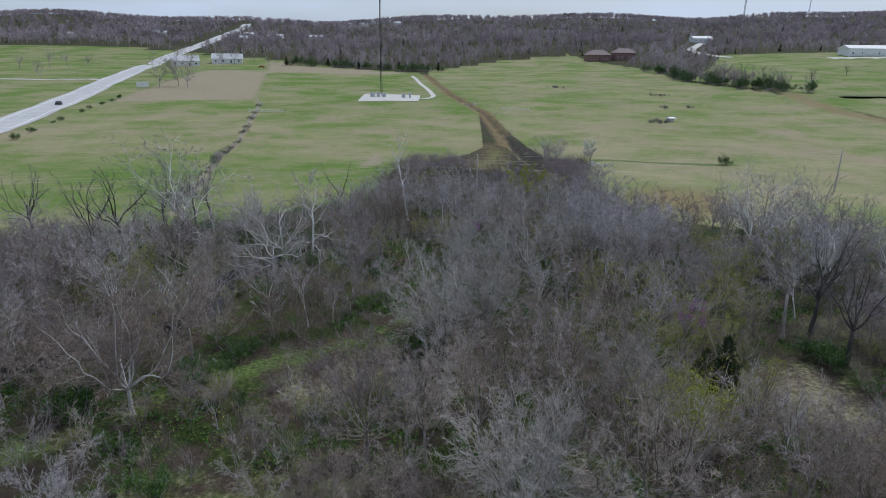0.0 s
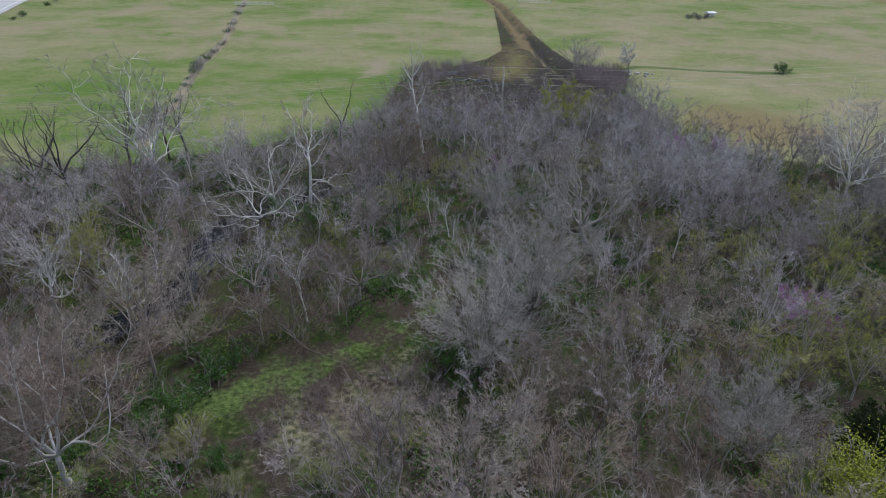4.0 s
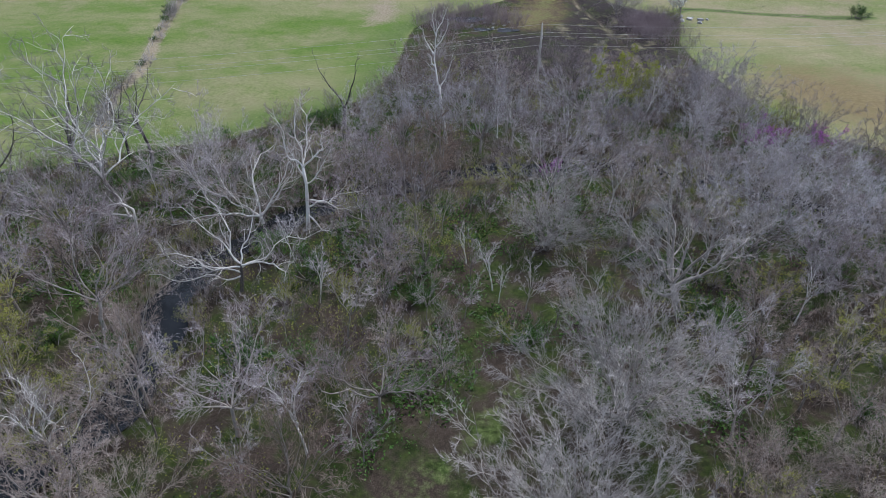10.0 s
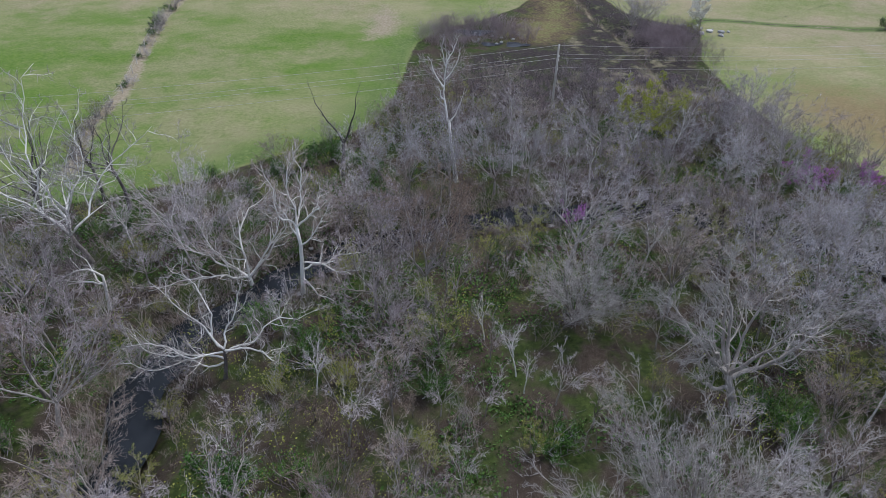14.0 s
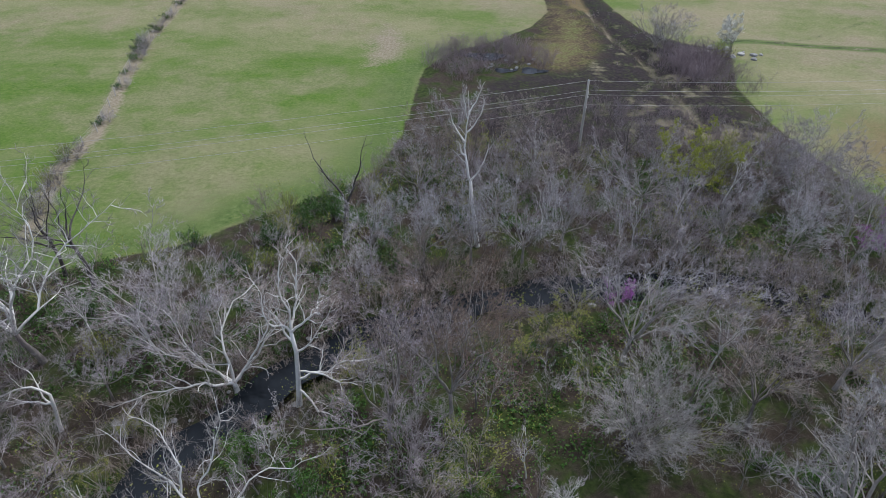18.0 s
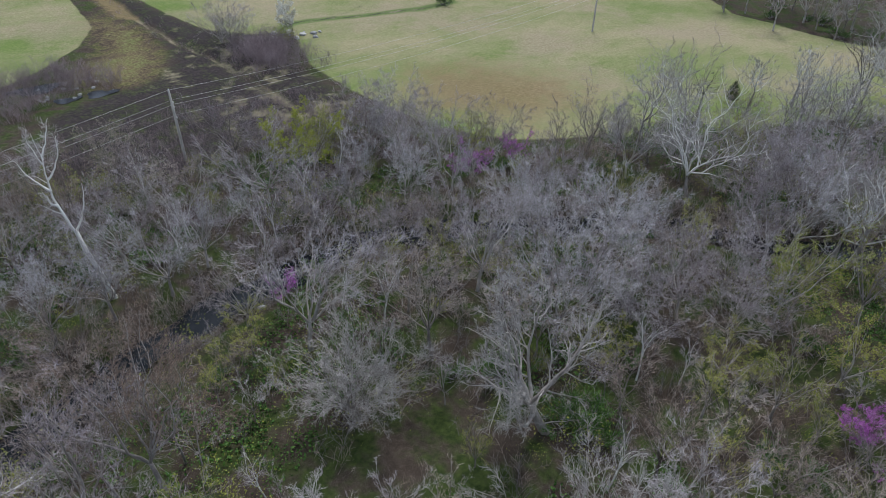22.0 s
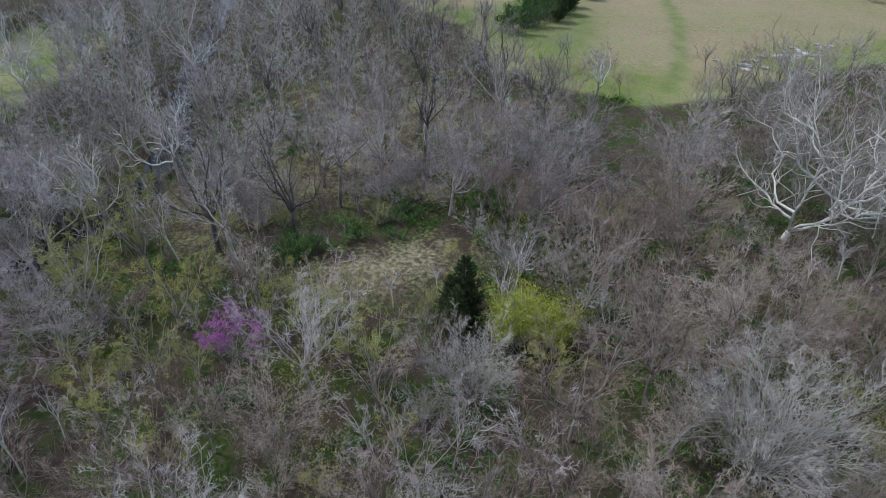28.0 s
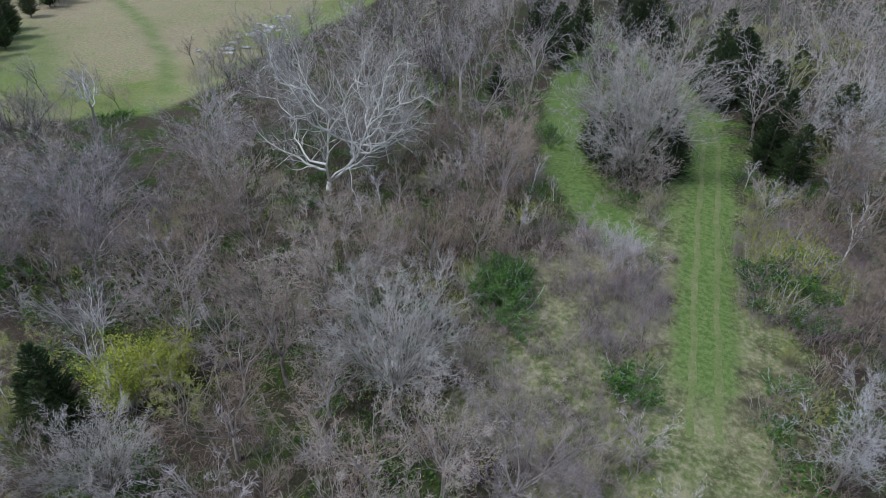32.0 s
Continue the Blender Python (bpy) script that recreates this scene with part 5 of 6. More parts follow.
counts = {"grey": 0, "fount": 0, "young": 0, "bud": 0, "bush": 0, "far": 0}
for _ in range(30000):
    x, y = FOREST.uniform(-75, 128), FOREST.uniform(-122, 72)
    reach = math.hypot(x, y)
    if reach > 132 or open_ground(x, y) or not in_reach(x, y):
        continue
    kind = FOREST.random()
    turn, tilt, to = FOREST.uniform(0, 360), FOREST.uniform(0, 7), FOREST.uniform(0, 360)
    edge = y > 34 and x > -5
    rear = y < -24 and -11 < x < 14 and y > -66
    low = rear or low_zone(x, y)
    rim = EDGE[min(max(int((y + 130) / GRID), 0), SHUT.shape[0] - 1), min(max(int((x + 90) / GRID), 0), SHUT.shape[1] - 1)]
    if reach > 66 and y > 38 and x < 60:
        continue
    if reach > 66:
        if counts["far"] < 330 and not crowded(x, y, 3.4) and not low:
            behind = REAR_EDGE[min(max(int((y + 130) / GRID), 0), SHUT.shape[0] - 1), min(max(int((x + 90) / GRID), 0), SHUT.shape[1] - 1)]
            stand(FARPALE if x > 50 and y > -14 and FOREST.random() < 0.75 else FOREST.choice(FARKIND), x, y, FOREST.uniform(3.0, 5.5) if behind else FOREST.uniform(6.5, 10.5), 10, "bare grey-brown tree in the deeper wood", "tree", "trees of the deeper wood", 3.0, turn=turn, tilt=tilt, tilt_to=to)
            counts["far"] += 1
        continue
    if low and kind < 0.58:
        kind = FOREST.choice((0.7, 0.95, 0.86)) if FOREST.random() < 0.5 else 0.7
    if rim and kind < 0.4:
        kind = 0.5
    if kind < 0.40 and counts["grey"] < 290:
        if crowded(x, y, 2.9):
            continue
        h = FOREST.uniform(1.8, 2.8) if rim else FOREST.uniform(6, 9) if edge else FOREST.uniform(6.5, 10.5)
        brown = y < 3 and -20 < x < 26 or y < -25 and x < 38 or 3 <= y < 30 and -12 < x < 23 and FOREST.random() < 0.6
        ash = (x > 23 and y > -2 and math.hypot(x, y) > 33 or x > -6 and y > 26 and FOREST.random() < 0.22) and not rim
        stand(FOREST.choice((GREY[2], GREY[5], RUSTY, RUSTY, GREY[0]) if y < -28 or x < 8 else (GREY[2], GREY[5], GREY[5], RUSTY, GREY[2])) if brown else FOREST.choice(ASH + ASH + GREY[:2]) if ash else FOREST.choice(GREY), x, y, h, 10, L_GREY, "tree", "bare trees of the wood", 2.3, turn=turn, tilt=tilt, tilt_to=to)
        counts["grey"] += 1
    elif kind < 0.58 and counts["fount"] < 160:
        if crowded(x, y, 2.5):
            continue
        k = 1 if y < 3 and -20 < x < 26 or y < -25 and x < 38 else FOREST.choice((0, 2)) if x > 23 else FOREST.randrange(3)
        stand(FOUNT[k], x, y, FOREST.uniform(1.5, 2.6) if rim else FOREST.uniform(4, 7.5), (8, 7, 6)[k], L_FOUNT, "tree", "many-stemmed trees", 2.1, turn=turn, tilt=tilt, tilt_to=to)
        counts["fount"] += 1
    elif kind < 0.84 and counts["young"] < 460:
        if crowded(x, y, 0.9):
            continue
        k = FOREST.choice((0, 0, 0, 1, 1, 1, 2))
        stand(YOUNG[k], x, y, FOREST.uniform(1.2, 2.2) if rim else FOREST.uniform(1.6, 3.2) if BANKS[min(max(int((y + 130) / GRID), 0), SHUT.shape[0] - 1), min(max(int((x + 90) / GRID), 0), SHUT.shape[1] - 1)] else FOREST.uniform(2.2, 4.8) if low else FOREST.uniform(3.5, 7.5), (7, 6, 7)[k], (L_YOUNG, "slender bare young tree with tan twigs", "slender young tree with a pale smooth stem")[k], "tree", ("young trees", "tan young trees", "pale young trees")[k], 1.1, turn=turn, tilt=tilt * 1.3, tilt_to=to)
        counts["young"] += 1
    elif kind < 0.89 and counts["bud"] < 40:
        if crowded(x, y, 1.8):
            continue
        k = FOREST.randrange(2)
        stand(BUDDING[k], x, y, FOREST.uniform(2.0, 3.0) if low else FOREST.uniform(3.0, 5.5), (7, 5)[k], L_BUD, "tree", "budding trees", 1.6, turn=turn)
        counts["bud"] += 1
    elif counts["bush"] < 170:
        if crowded(x, y, 0.8):
            continue
        if FOREST.random() < 0.5:
            stand(BUDBUSH[0], x, y, FOREST.uniform(0.5, 1.0), 1, L_BUSH, "shrub", "budding shrubs", 1.0, turn=turn)
        else:
            stand(FOREST.choice(GREENS), x, y, FOREST.uniform(0.5, 1.0), 1, L_GREEN, "shrub", "green shrubs", 1.0, turn=turn)
        counts["bush"] += 1


# ---- what nobody could count: thicket, far woods ----
def bundle(geo):
    """A little plant as arrays, to be repeated many times in one mesh."""
    return np.array([tuple(p) for p in geo.v]), geo.f


def scatter_stuff(name, kinds, spots, mat, label, category):
    """One mesh of many plants; spots are (kind, x, y, z, scale, turn)."""
    vs, fs, base = [], [], 0
    for k, x, y, z, s, a in spots:
        v, f = kinds[k]
        c, sn = math.cos(a), math.sin(a)
        w = v * s
        vs.append(np.stack([w[:, 0] * c - w[:, 1] * sn + x, w[:, 0] * sn + w[:, 1] * c + y, w[:, 2] + z], 1))
        fs.extend([tuple(i + base for i in q) for q in f])
        base += len(v)
    me = bpy.data.meshes.new(name)
    me.from_pydata(np.concatenate(vs).tolist(), [], fs)
    me.materials.append(mat)
    return tagged(new(name, me), label, category, kind="stuff")


def brush_kind(seed, tall, stems, twigs):
    rng, g = random.Random(seed), Geo()
    for _ in range(stems):
        a = rng.uniform(0, 6.28)
        d = Vector((math.cos(a) * rng.uniform(0.1, 0.8), math.sin(a) * rng.uniform(0.1, 0.8), 1)).normalized()
        base = Vector((rng.gauss(0, 0.5), rng.gauss(0, 0.5), -0.1))
        tip = base + d * tall * rng.uniform(0.5, 1.05)
        g.spike(base, tip, 0.018)
        for _ in range(twigs):
            q = base.lerp(tip, rng.uniform(0.3, 0.95))
            e = fork(d, radians(rng.uniform(25, 65)), rng.uniform(0, 6.28))
            g.spike(q, q + e * tall * rng.uniform(0.15, 0.4), 0.011)
    return bundle(g)


def near_spots(n, rng, kinds, box, ok, size):
    out = []
    for _ in range(n * 12):
        if len(out) >= n:
            break
        x, y = rng.uniform(box[0], box[1]), rng.uniform(box[2], box[3])
        if not ok(x, y):
            continue
        out.append((rng.randrange(kinds), x, y, quick_z(x, y), rng.uniform(*size), rng.uniform(0, 6.28)))
    return out


brush = [brush_kind(200 + k, 2.4, 9, 7) for k in range(5)]
rng = random.Random(77)
spots = near_spots(1700, rng, 5, (-70, 100, -90, 66), lambda x, y: math.hypot(x, y) < 95 and in_reach(x, y) and not open_ground(x, y), (0.5, 1.25))
# half the thicket takes the dark twig colour, painting in shade under the crowns
scatter_stuff("thicket", brush, spots[:850], TWIG_DARK, "grey-brown leafless thicket between the trees, coloured darker for understory shade", "thicket")
scatter_stuff("thicket", brush, spots[850:], TWIG_TAN, "tan leafless thicket between the trees", "thicket")


def herb_kind(seed, count, spread, size):
    rng, g = random.Random(seed), Geo()
    for _ in range(count):
        p = Vector((rng.gauss(0, spread), rng.gauss(0, spread), abs(rng.gauss(0, 0.22)) + 0.03))
        g.leaf(p, size * rng.uniform(0.6, 1.4), rng)
    return bundle(g)


rng = random.Random(78)
herbs = [herb_kind(240 + k, 70, 0.55, 0.2) for k in range(4)]
spots = near_spots(2300, rng, 4, (-60, 90, -90, 62), lambda x, y: math.hypot(x, y) < 85 and in_reach(x, y) and not open_ground(x, y) and noise.noise(Vector((x * 0.09, y * 0.09, 3.3))) > 0.03, (0.5, 1.3))
scatter_stuff("undergrowth", herbs, spots, LEAF_GREEN, "low green plants on the wood's floor", "undergrowth")
spots = near_spots(420, rng, 5, (-13, 26, -66, -23), lambda x, y: not open_ground(x, y), (0.45, 1.0))
scatter_stuff("thicket", brush, spots, TWIG_TAN, "brown leafless scrub beside the grassy track", "thicket")
spots = [(rng.randrange(5), x, y, quick_z(x, y), rng.uniform(0.3, 0.75), rng.uniform(0, 6.28)) for x, y in ((rng.uniform(-1.5, 14), rng.uniform(-48, -20)) for _ in range(620)) if seg_dist(np.array([x]), np.array([y]), TRACK)[0] > 2.6]
spots += [(rng.randrange(5), x, y, quick_z(x, y), rng.uniform(0.3, 0.8), rng.uniform(0, 6.28)) for x, y in ((rng.uniform(-5, 7), rng.uniform(-13.5, -2)) for _ in range(90)) if seg_dist(np.array([x]), np.array([y]), STRIP)[0] > 2.4]
scatter_stuff("low_brush", brush, spots, TWIG_MAUVE, "thin low brush in the dry grass of a clearing", "brush")
# mounds of scrub beside the track
for cx, cy, rx, ry, n in ((3.4, -45.5, 1.9, 2.6, 34), (1.3, -40.5, 1.9, 3.4, 48), (2.6, -35.5, 2.2, 2.6, 34), (5.0, -40, 1.5, 2.2, 14), (-10.6, -49, 5.6, 8.5, 300), (15, -35, 4.0, 5, 60), (20, -39, 6, 5, 90), (16.5, -42, 5, 4.5, 60), (26, -40, 6, 5, 70), (30, -36, 6, 5, 60), (15.8, -53.5, 2.6, 3.5, 110), (19.5, -63, 2.6, 5, 110), (24, -56, 5, 5, 150), (6, -47, 2.0, 2.5, 24)):
    spots = []
    for _ in range(n if cx < 10 else int(n * 0.4)):
        a, d = rng.uniform(0, 6.28), rng.random() ** 0.5
        x, y = cx + rx * d * math.cos(a), cy + ry * d * math.sin(a)
        spots.append((rng.randrange(5), x, y, quick_z(x, y), rng.uniform(0.45, 1.25) * (1.15 - 0.45 * d) * (1.25 if cx < -5 else 1), rng.uniform(0, 6.28)))
    scatter_stuff("scrub_mound", brush, spots, (TWIG if cx > 0 else TWIG_MAUVE) if cx < 10 else TWIG_RUST, "mound of purplish leafless scrub beside the track" if cx < 10 else "rusty brown leafless scrub under tall trees", "scrub")
for x, y, sc, k in ((-7.8, -43.5, 1.8, 0), (-10.4, -46.5, 2.0, 0), (-9.2, -49.5, 1.8, 1), (-7.0, -47.2, 1.5, 0), (-13, -45, 1.8, 0), (-8.6, -41.5, 1.5, 0), (-10.8, -44.5, 1.5, 0), (-8.2, -47.5, 1.3, 1), (-12, -49, 1.4, 0), (-10.2, -41, 1.2, 1), (-6.8, -50.5, 1.2, 1)):
    stand(GREENS[0] if (x * 10) % 3 < 1 else BUDBUSH[0], x, y - 1.5, sc * 0.85, 1, "olive-green leafy shrub in a scrub mound", "shrub", "green shrubs", 1.5)


def bud_kind(seed, tall, stems, count):
    rng, g = random.Random(seed), Geo()
    for _ in range(count):
        a, d = rng.uniform(0, 6.28), abs(rng.gauss(0, 0.6))
        p = Vector((math.cos(a) * d * tall * 0.6, math.sin(a) * d * tall * 0.6, tall * rng.uniform(0.15, 1.0) * (1.1 - 0.35 * d)))
        g.leaf(p, rng.uniform(0.06, 0.13), rng)
    return bundle(g)


rng = random.Random(79)
buds = [bud_kind(260 + k, 2.3, 6, 90) for k in range(4)]
spots = near_spots(1100, rng, 4, (-62, 92, -90, 62), lambda x, y: math.hypot(x, y) < 88 and in_reach(x, y) and not open_ground(x, y) and noise.noise(Vector((x * 0.07 + 9, y * 0.07, 1.3))) > -0.05, (0.6, 1.5))
scatter_stuff("budding_thicket", buds, spots, LEAF_BUD, "sparse olive-green new leaves in the thicket", "thicket")

# ---- field edge: power line, pools, stones, fence growth ----


def make_pole(x, y, tall):
    ob = new("power_pole")
    post = Geo()
    post.tube([Vector((0, 0, -0.5)), Vector((0.02, 0, tall * 0.5)), Vector((0, 0, tall))], [0.17, 0.145, 0.11], 10)
    piece("post", post, TIMBER, ob, smooth=True)
    for k, z in enumerate((tall + 0.12, tall - 1.25, tall - 1.75, tall - 2.9)):
        g = Geo()
        side = 0.16 if k else 0.0
        g.tube([Vector((side, 0, z - 0.14)), Vector((side, 0, z - 0.05)), Vector((side, 0, z + 0.03)), Vector((side, 0, z + 0.1))], [0.04, 0.075, 0.055, 0.03], 8)
        piece("insulator", g, PORCELAIN, ob, "pale ribbed insulator", smooth=True)
        if k:
            b = Geo()
            b.box((0.05, -0.03, z - 0.17), (0.2, 0.03, z - 0.13))
            piece("bracket", b, GREY_METAL, ob)
    ob.location = (x, y, ground_z(x, y))
    return tagged(ob, "weathered grey timber power pole with four wires", "power pole", "power poles")


POLES = [(-80, 36, 8.6), (16.4, 65.0, 7.9), (92, 72, 8.6)]
for x, y, h in POLES:
    make_pole(x, y, h)
for (ax, ay, ah), (bx, by, bh) in zip(POLES[:-1], POLES[1:]):
    for k, drop in enumerate((0.2, 1.25, 1.75, 2.9)):
        off = 0.16 if k else 0.0
        a = Vector((ax + off, ay, ground_z(ax, ay) + ah - drop + 0.25))
        b = Vector((bx + off, by, ground_z(bx, by) + bh - drop + 0.25))
        pts = [a.lerp(b, j / 24) - Vector((0, 0, 1.1 * 4 * (j / 24) * (1 - j / 24))) for j in range(25)]
        g = Geo()
        g.tube(pts, [0.014] * 25, 4)
        tagged(new("power_wire", g.mesh("power_wire", WIRE)), "thin pale wire strung between timber poles", "wire", "power wires")


def pool(x, y, rx, ry, seed):
    rng = random.Random(seed)
    n = 20
    vs = [(x, y, 0)]
    for k in range(n):
        a = 2 * math.pi * k / n
        w = 1 + 0.25 * math.sin(3 * a + seed) + rng.uniform(-0.12, 0.12)
        vs.append((x + rx * w * math.cos(a), y + ry * w * math.sin(a), 0))
    z = max(ground_z(px, py) for px, py, _ in vs) + 0.02
    me = bpy.data.meshes.new("pool")
    me.from_pydata([(a, b, z) for a, b, _ in vs], [], [(0, 1 + k, 1 + (k + 1) % n) for k in range(n)])
    me.materials.append(WATER)
    tagged(new("pool", me), "shallow dark pool among bare brush", "water", kind="structure")


for k, (x, y, rx, ry) in enumerate(((7.6, 97.6, 3.2, 1.8), (10.2, 91.2, 1.7, 1.0), (14.4, 91.4, 1.9, 1.3), (219, 253, 16, 7))):
    pool(x, y, rx, ry, k)


def rock_geo(rng, size):
    g = Geo()
    bm = bmesh.new()
    bmesh.ops.create_icosphere(bm, subdivisions=1, radius=1)
    for v in bm.verts:
        v.co = Vector((v.co.x * size * rng.uniform(0.7, 1.2), v.co.y * size * rng.uniform(0.6, 1.0), v.co.z * size * rng.uniform(0.4, 0.7)))
    g.v = [v.co.copy() for v in bm.verts]
    g.f = [tuple(v.index for v in f.verts) for f in bm.faces]
    bm.free()
    return g


rng = random.Random(9)
ROCKS = [rock_geo(rng, 1.0).mesh("rock", STONE, False) for _ in range(6)]
for k in range(46):
    if k < 30:
        x, y, s = rng.gauss(47, 2.2), rng.gauss(101.5, 1.4), rng.uniform(0.25, 0.8)
    else:
        x, y, s = rng.uniform(6, 16.5), rng.uniform(91, 99), rng.uniform(0.15, 0.4)
    ob = new("rock", ROCKS[k % 6])
    ob.location, ob.scale, ob.rotation_euler = (x, y, ground_z(x, y) + s * 0.2), (s, s, s), (0, 0, rng.uniform(0, 6))
    tagged(ob, "grey weathered field stone lying by brush" if k >= 30 else "pale grey stone of a heap at the field's edge", "rock", "stones at the field's edge")

for k in range(70):
    if k < 16:
        x, y, sz = rng.gauss(22, 2.2), rng.gauss(229, 3.5), rng.uniform(0.3, 0.9)
        note = "grey stone in a heap beside the dirt ditch"
    else:
        t = rng.random()
        x, y, sz = 72.5 + 3.5 * t + rng.gauss(0, 1.2), -74 - 25 * t, rng.uniform(0.25, 0.8)
        note = "pale flat ledge stone at the dry field's edge"
    ob = new("rock", ROCKS[k % 6])
    ob.location, ob.scale, ob.rotation_euler = (x, y, ground_z(x, y) + sz * 0.12), (sz * 1.3, sz, sz * 0.6), (0, 0, rng.uniform(0, 6))
    tagged(ob, note, "rock", "stones of the ditch" if k < 16 else "stones of the ledge")

bar_kind = [brush_kind(400 + k, 3.4, 12, 6) for k in range(3)]
spots = []
for _ in range(300):
    x, y = rng.uniform(-2, 19), rng.uniform(86, 106)
    if math.hypot((x - 8) / 9.5, (y - 95) / 9) < 1 and not (x > 5 and 86 < y < 90) and not any(abs(x - a) < 2.2 and -2.6 < y - b < 1.0 for a, b in ((7.6, 97.6), (10.2, 91.2), (14.4, 91.4))):
        spots.append((rng.randrange(3), x, y, ground_z(x, y), rng.uniform(0.5, 1.1), rng.uniform(0, 6)))
for _ in range(190):
    x, y = rng.gauss(39.5, 2.2), rng.gauss(93, 4.5)
    spots.append((rng.randrange(3), x, y, ground_z(x, y), rng.uniform(0.6, 1.15), rng.uniform(0, 6)))
for (ax, ay), (bx, by) in zip(DITCH[:-3], DITCH[1:-2]):
    for _ in range(int(math.dist((ax, ay), (bx, by)) * 0.8)):
        t = rng.random()
        x, y = ax + (bx - ax) * t + rng.gauss(0, 2.2), ay + (by - ay) * t
        spots.append((rng.randrange(3), x, y, ground_z(x, y), rng.uniform(0.2, 0.5), rng.uniform(0, 6)))
for _ in range(640):
    x, y = rng.uniform(-2, 38), 50 + 28 * rng.random() ** 1.3
    if not inside(np.array([x]), np.array([y]), FIELD_L)[0]:
        spots.append((rng.randrange(3), x, y, ground_z(x, y), rng.uniform(0.3, 0.7), rng.uniform(0, 6)))
scatter_stuff("bramble_brush", bar_kind, spots, TWIG_MAUVE, "purplish-brown leafless brush by dark soil", "brush")
for x, y, h in ((36.5, 104, 6.5), (37.8, 103, 6)):
    stand(FOUNT[0], x, y, h, 8, "bare upright grey tree by a stone heap", "tree", "many-stemmed trees", 2)
for x, y, s in ((44.5, 96.5, 0.9), (28.2, 57.5, 1.2), (31.5, 58.5, 1.0)):
    stand(BUDBUSH[0], x, y, s * 1.4, 1, L_BUSH, "shrub", "budding shrubs", 1)

# fence line with shrubs


def fence_point(s):
    lens = [math.dist(a, b) for a, b in zip(FENCE[:-1], FENCE[1:])]
    t = s * sum(lens)
    for (a, b), w in zip(zip(FENCE[:-1], FENCE[1:]), lens):
        if t <= w:
            return a[0] + (b[0] - a[0]) * t / w, a[1] + (b[1] - a[1]) * t / w
        t -= w
    return FENCE[-1]


fence = new("wire_fence")
tagged(fence, "old wire fence of thin timber posts in dead grass", "fence")
post_geo = Geo()
post_geo.tube([Vector((0, 0, -0.3)), Vector((0, 0, 1.25))], [0.055, 0.05], 6)
post_mesh = post_geo.mesh("post", TIMBER)
prev = None
for k in range(52):
    x, y = fence_point(k / 51)
    ob = new("post", post_mesh)
    ob.parent, ob.location = fence, (x, y, ground_z(x, y))
    if prev:
        g = Geo()
        for z in (0.5, 0.85, 1.15):
            g.tube([Vector((*prev, ground_z(*prev) + z)), Vector((x, y, ground_z(x, y) + z))], [0.008, 0.008], 3)
        piece("wire", g, WIRE, fence)
    prev = (x, y)
for s, size in ((0.02, 1.1), (0.05, 1.0), (0.08, 1.0), (0.13, 0.7), (0.19, 0.65), (0.22, 0.6), (0.255, 0.95), (0.275, 1.0), (0.29, 1.1), (0.335, 1.0), (0.375, 0.8), (0.42, 0.7), (0.5, 0.9), (0.56, 0.8), (0.66, 1.1), (0.75, 0.8), (0.86, 0.9)):
    x, y = fence_point(s)
    stand(GREENS[1] if s > 0.12 else BUDBUSH[0], x - 0.2, y, size * 0.85, 1, "dense dark shrub on the fence line", "shrub", "fence shrubs", 1)
    stand(FOUNT[2], x + 0.8, y + 0.4, size * 2.0, 6, "low bare bush on the fence line", "bush", "fence bushes", 1)

# overhanging brush on the creek banks
spots = []
for (ax, ay), (bx, by) in zip(CREEK[2:19], CREEK[3:20]):
    n = math.hypot(bx - ax, by - ay)
    for _ in range(int(n * 6)):
        t, side = rng.random(), rng.choice((-1, 1)) * rng.uniform(1.1, 3.4)
        x, y = ax + (bx - ax) * t + (by - ay) / n * side, ay + (by - ay) * t - (bx - ax) / n * side
        bare = side > 0 or any(inside(np.array([x]), np.array([y]), poly)[0] for poly in CREEK_SIDE)
        if bare and abs(side) < 1.7 and rng.random() < 0.6:
            continue
        spots.append((rng.randrange(5), x, y, ground_z(x, y), rng.uniform(0.25, 0.6) if bare else rng.uniform(0.4, 1.25), rng.uniform(0, 6.28)))
scatter_stuff("bank_brush", brush, spots, TWIG_TAN, "brown leafless brush overhanging the creek", "brush")
for k in range(40):
    (ax, ay), (bx, by) = CREEK[6 + k % 8], CREEK[7 + k % 8]
    n, t, side = math.hypot(bx - ax, by - ay), rng.random(), rng.choice((-1, 1)) * rng.uniform(1.2, 2.4)
    x, y, sz = ax + (bx - ax) * t + (by - ay) / n * side, ay + (by - ay) * t - (bx - ax) / n * side, rng.uniform(0.12, 0.4)
    ob = new("rock", ROCKS[k % 6])
    ob.location, ob.scale, ob.rotation_euler = (x, y, ground_z(x, y) + sz * 0.2), (sz, sz, sz), (0, 0, rng.uniform(0, 6))
    tagged(ob, "dark wet stone on the creek bank", "rock", "stones of the creek")

# right field: lone bush, brush heaps, white box
stand(GREENS[0], 82.3, 102.5, 1.15, 1, "lone round green bush in mown grass", "bush")
heap_kind = [brush_kind(430 + k, 1.6, 26, 8) for k in range(2)]
for x, y, n, w in ((90, 176, 16, 4.5), (118, 262, 12, 6), (105, 215, 6, 3), (73, 300, 12, 6), (116, 215, 5, 2)):
    spots = []
    for _ in range(n):
        a, b = x + rng.gauss(0, w * 0.45), y + rng.gauss(0, w * 0.4)
        spots.append((rng.randrange(2), a, b, ground_z(a, b), rng.uniform(0.6, 1.1), rng.uniform(0, 6)))
    scatter_stuff("brush_heap", heap_kind, spots, TWIG_DARK, "heap of dark cut brush on the grass", "brush heap")


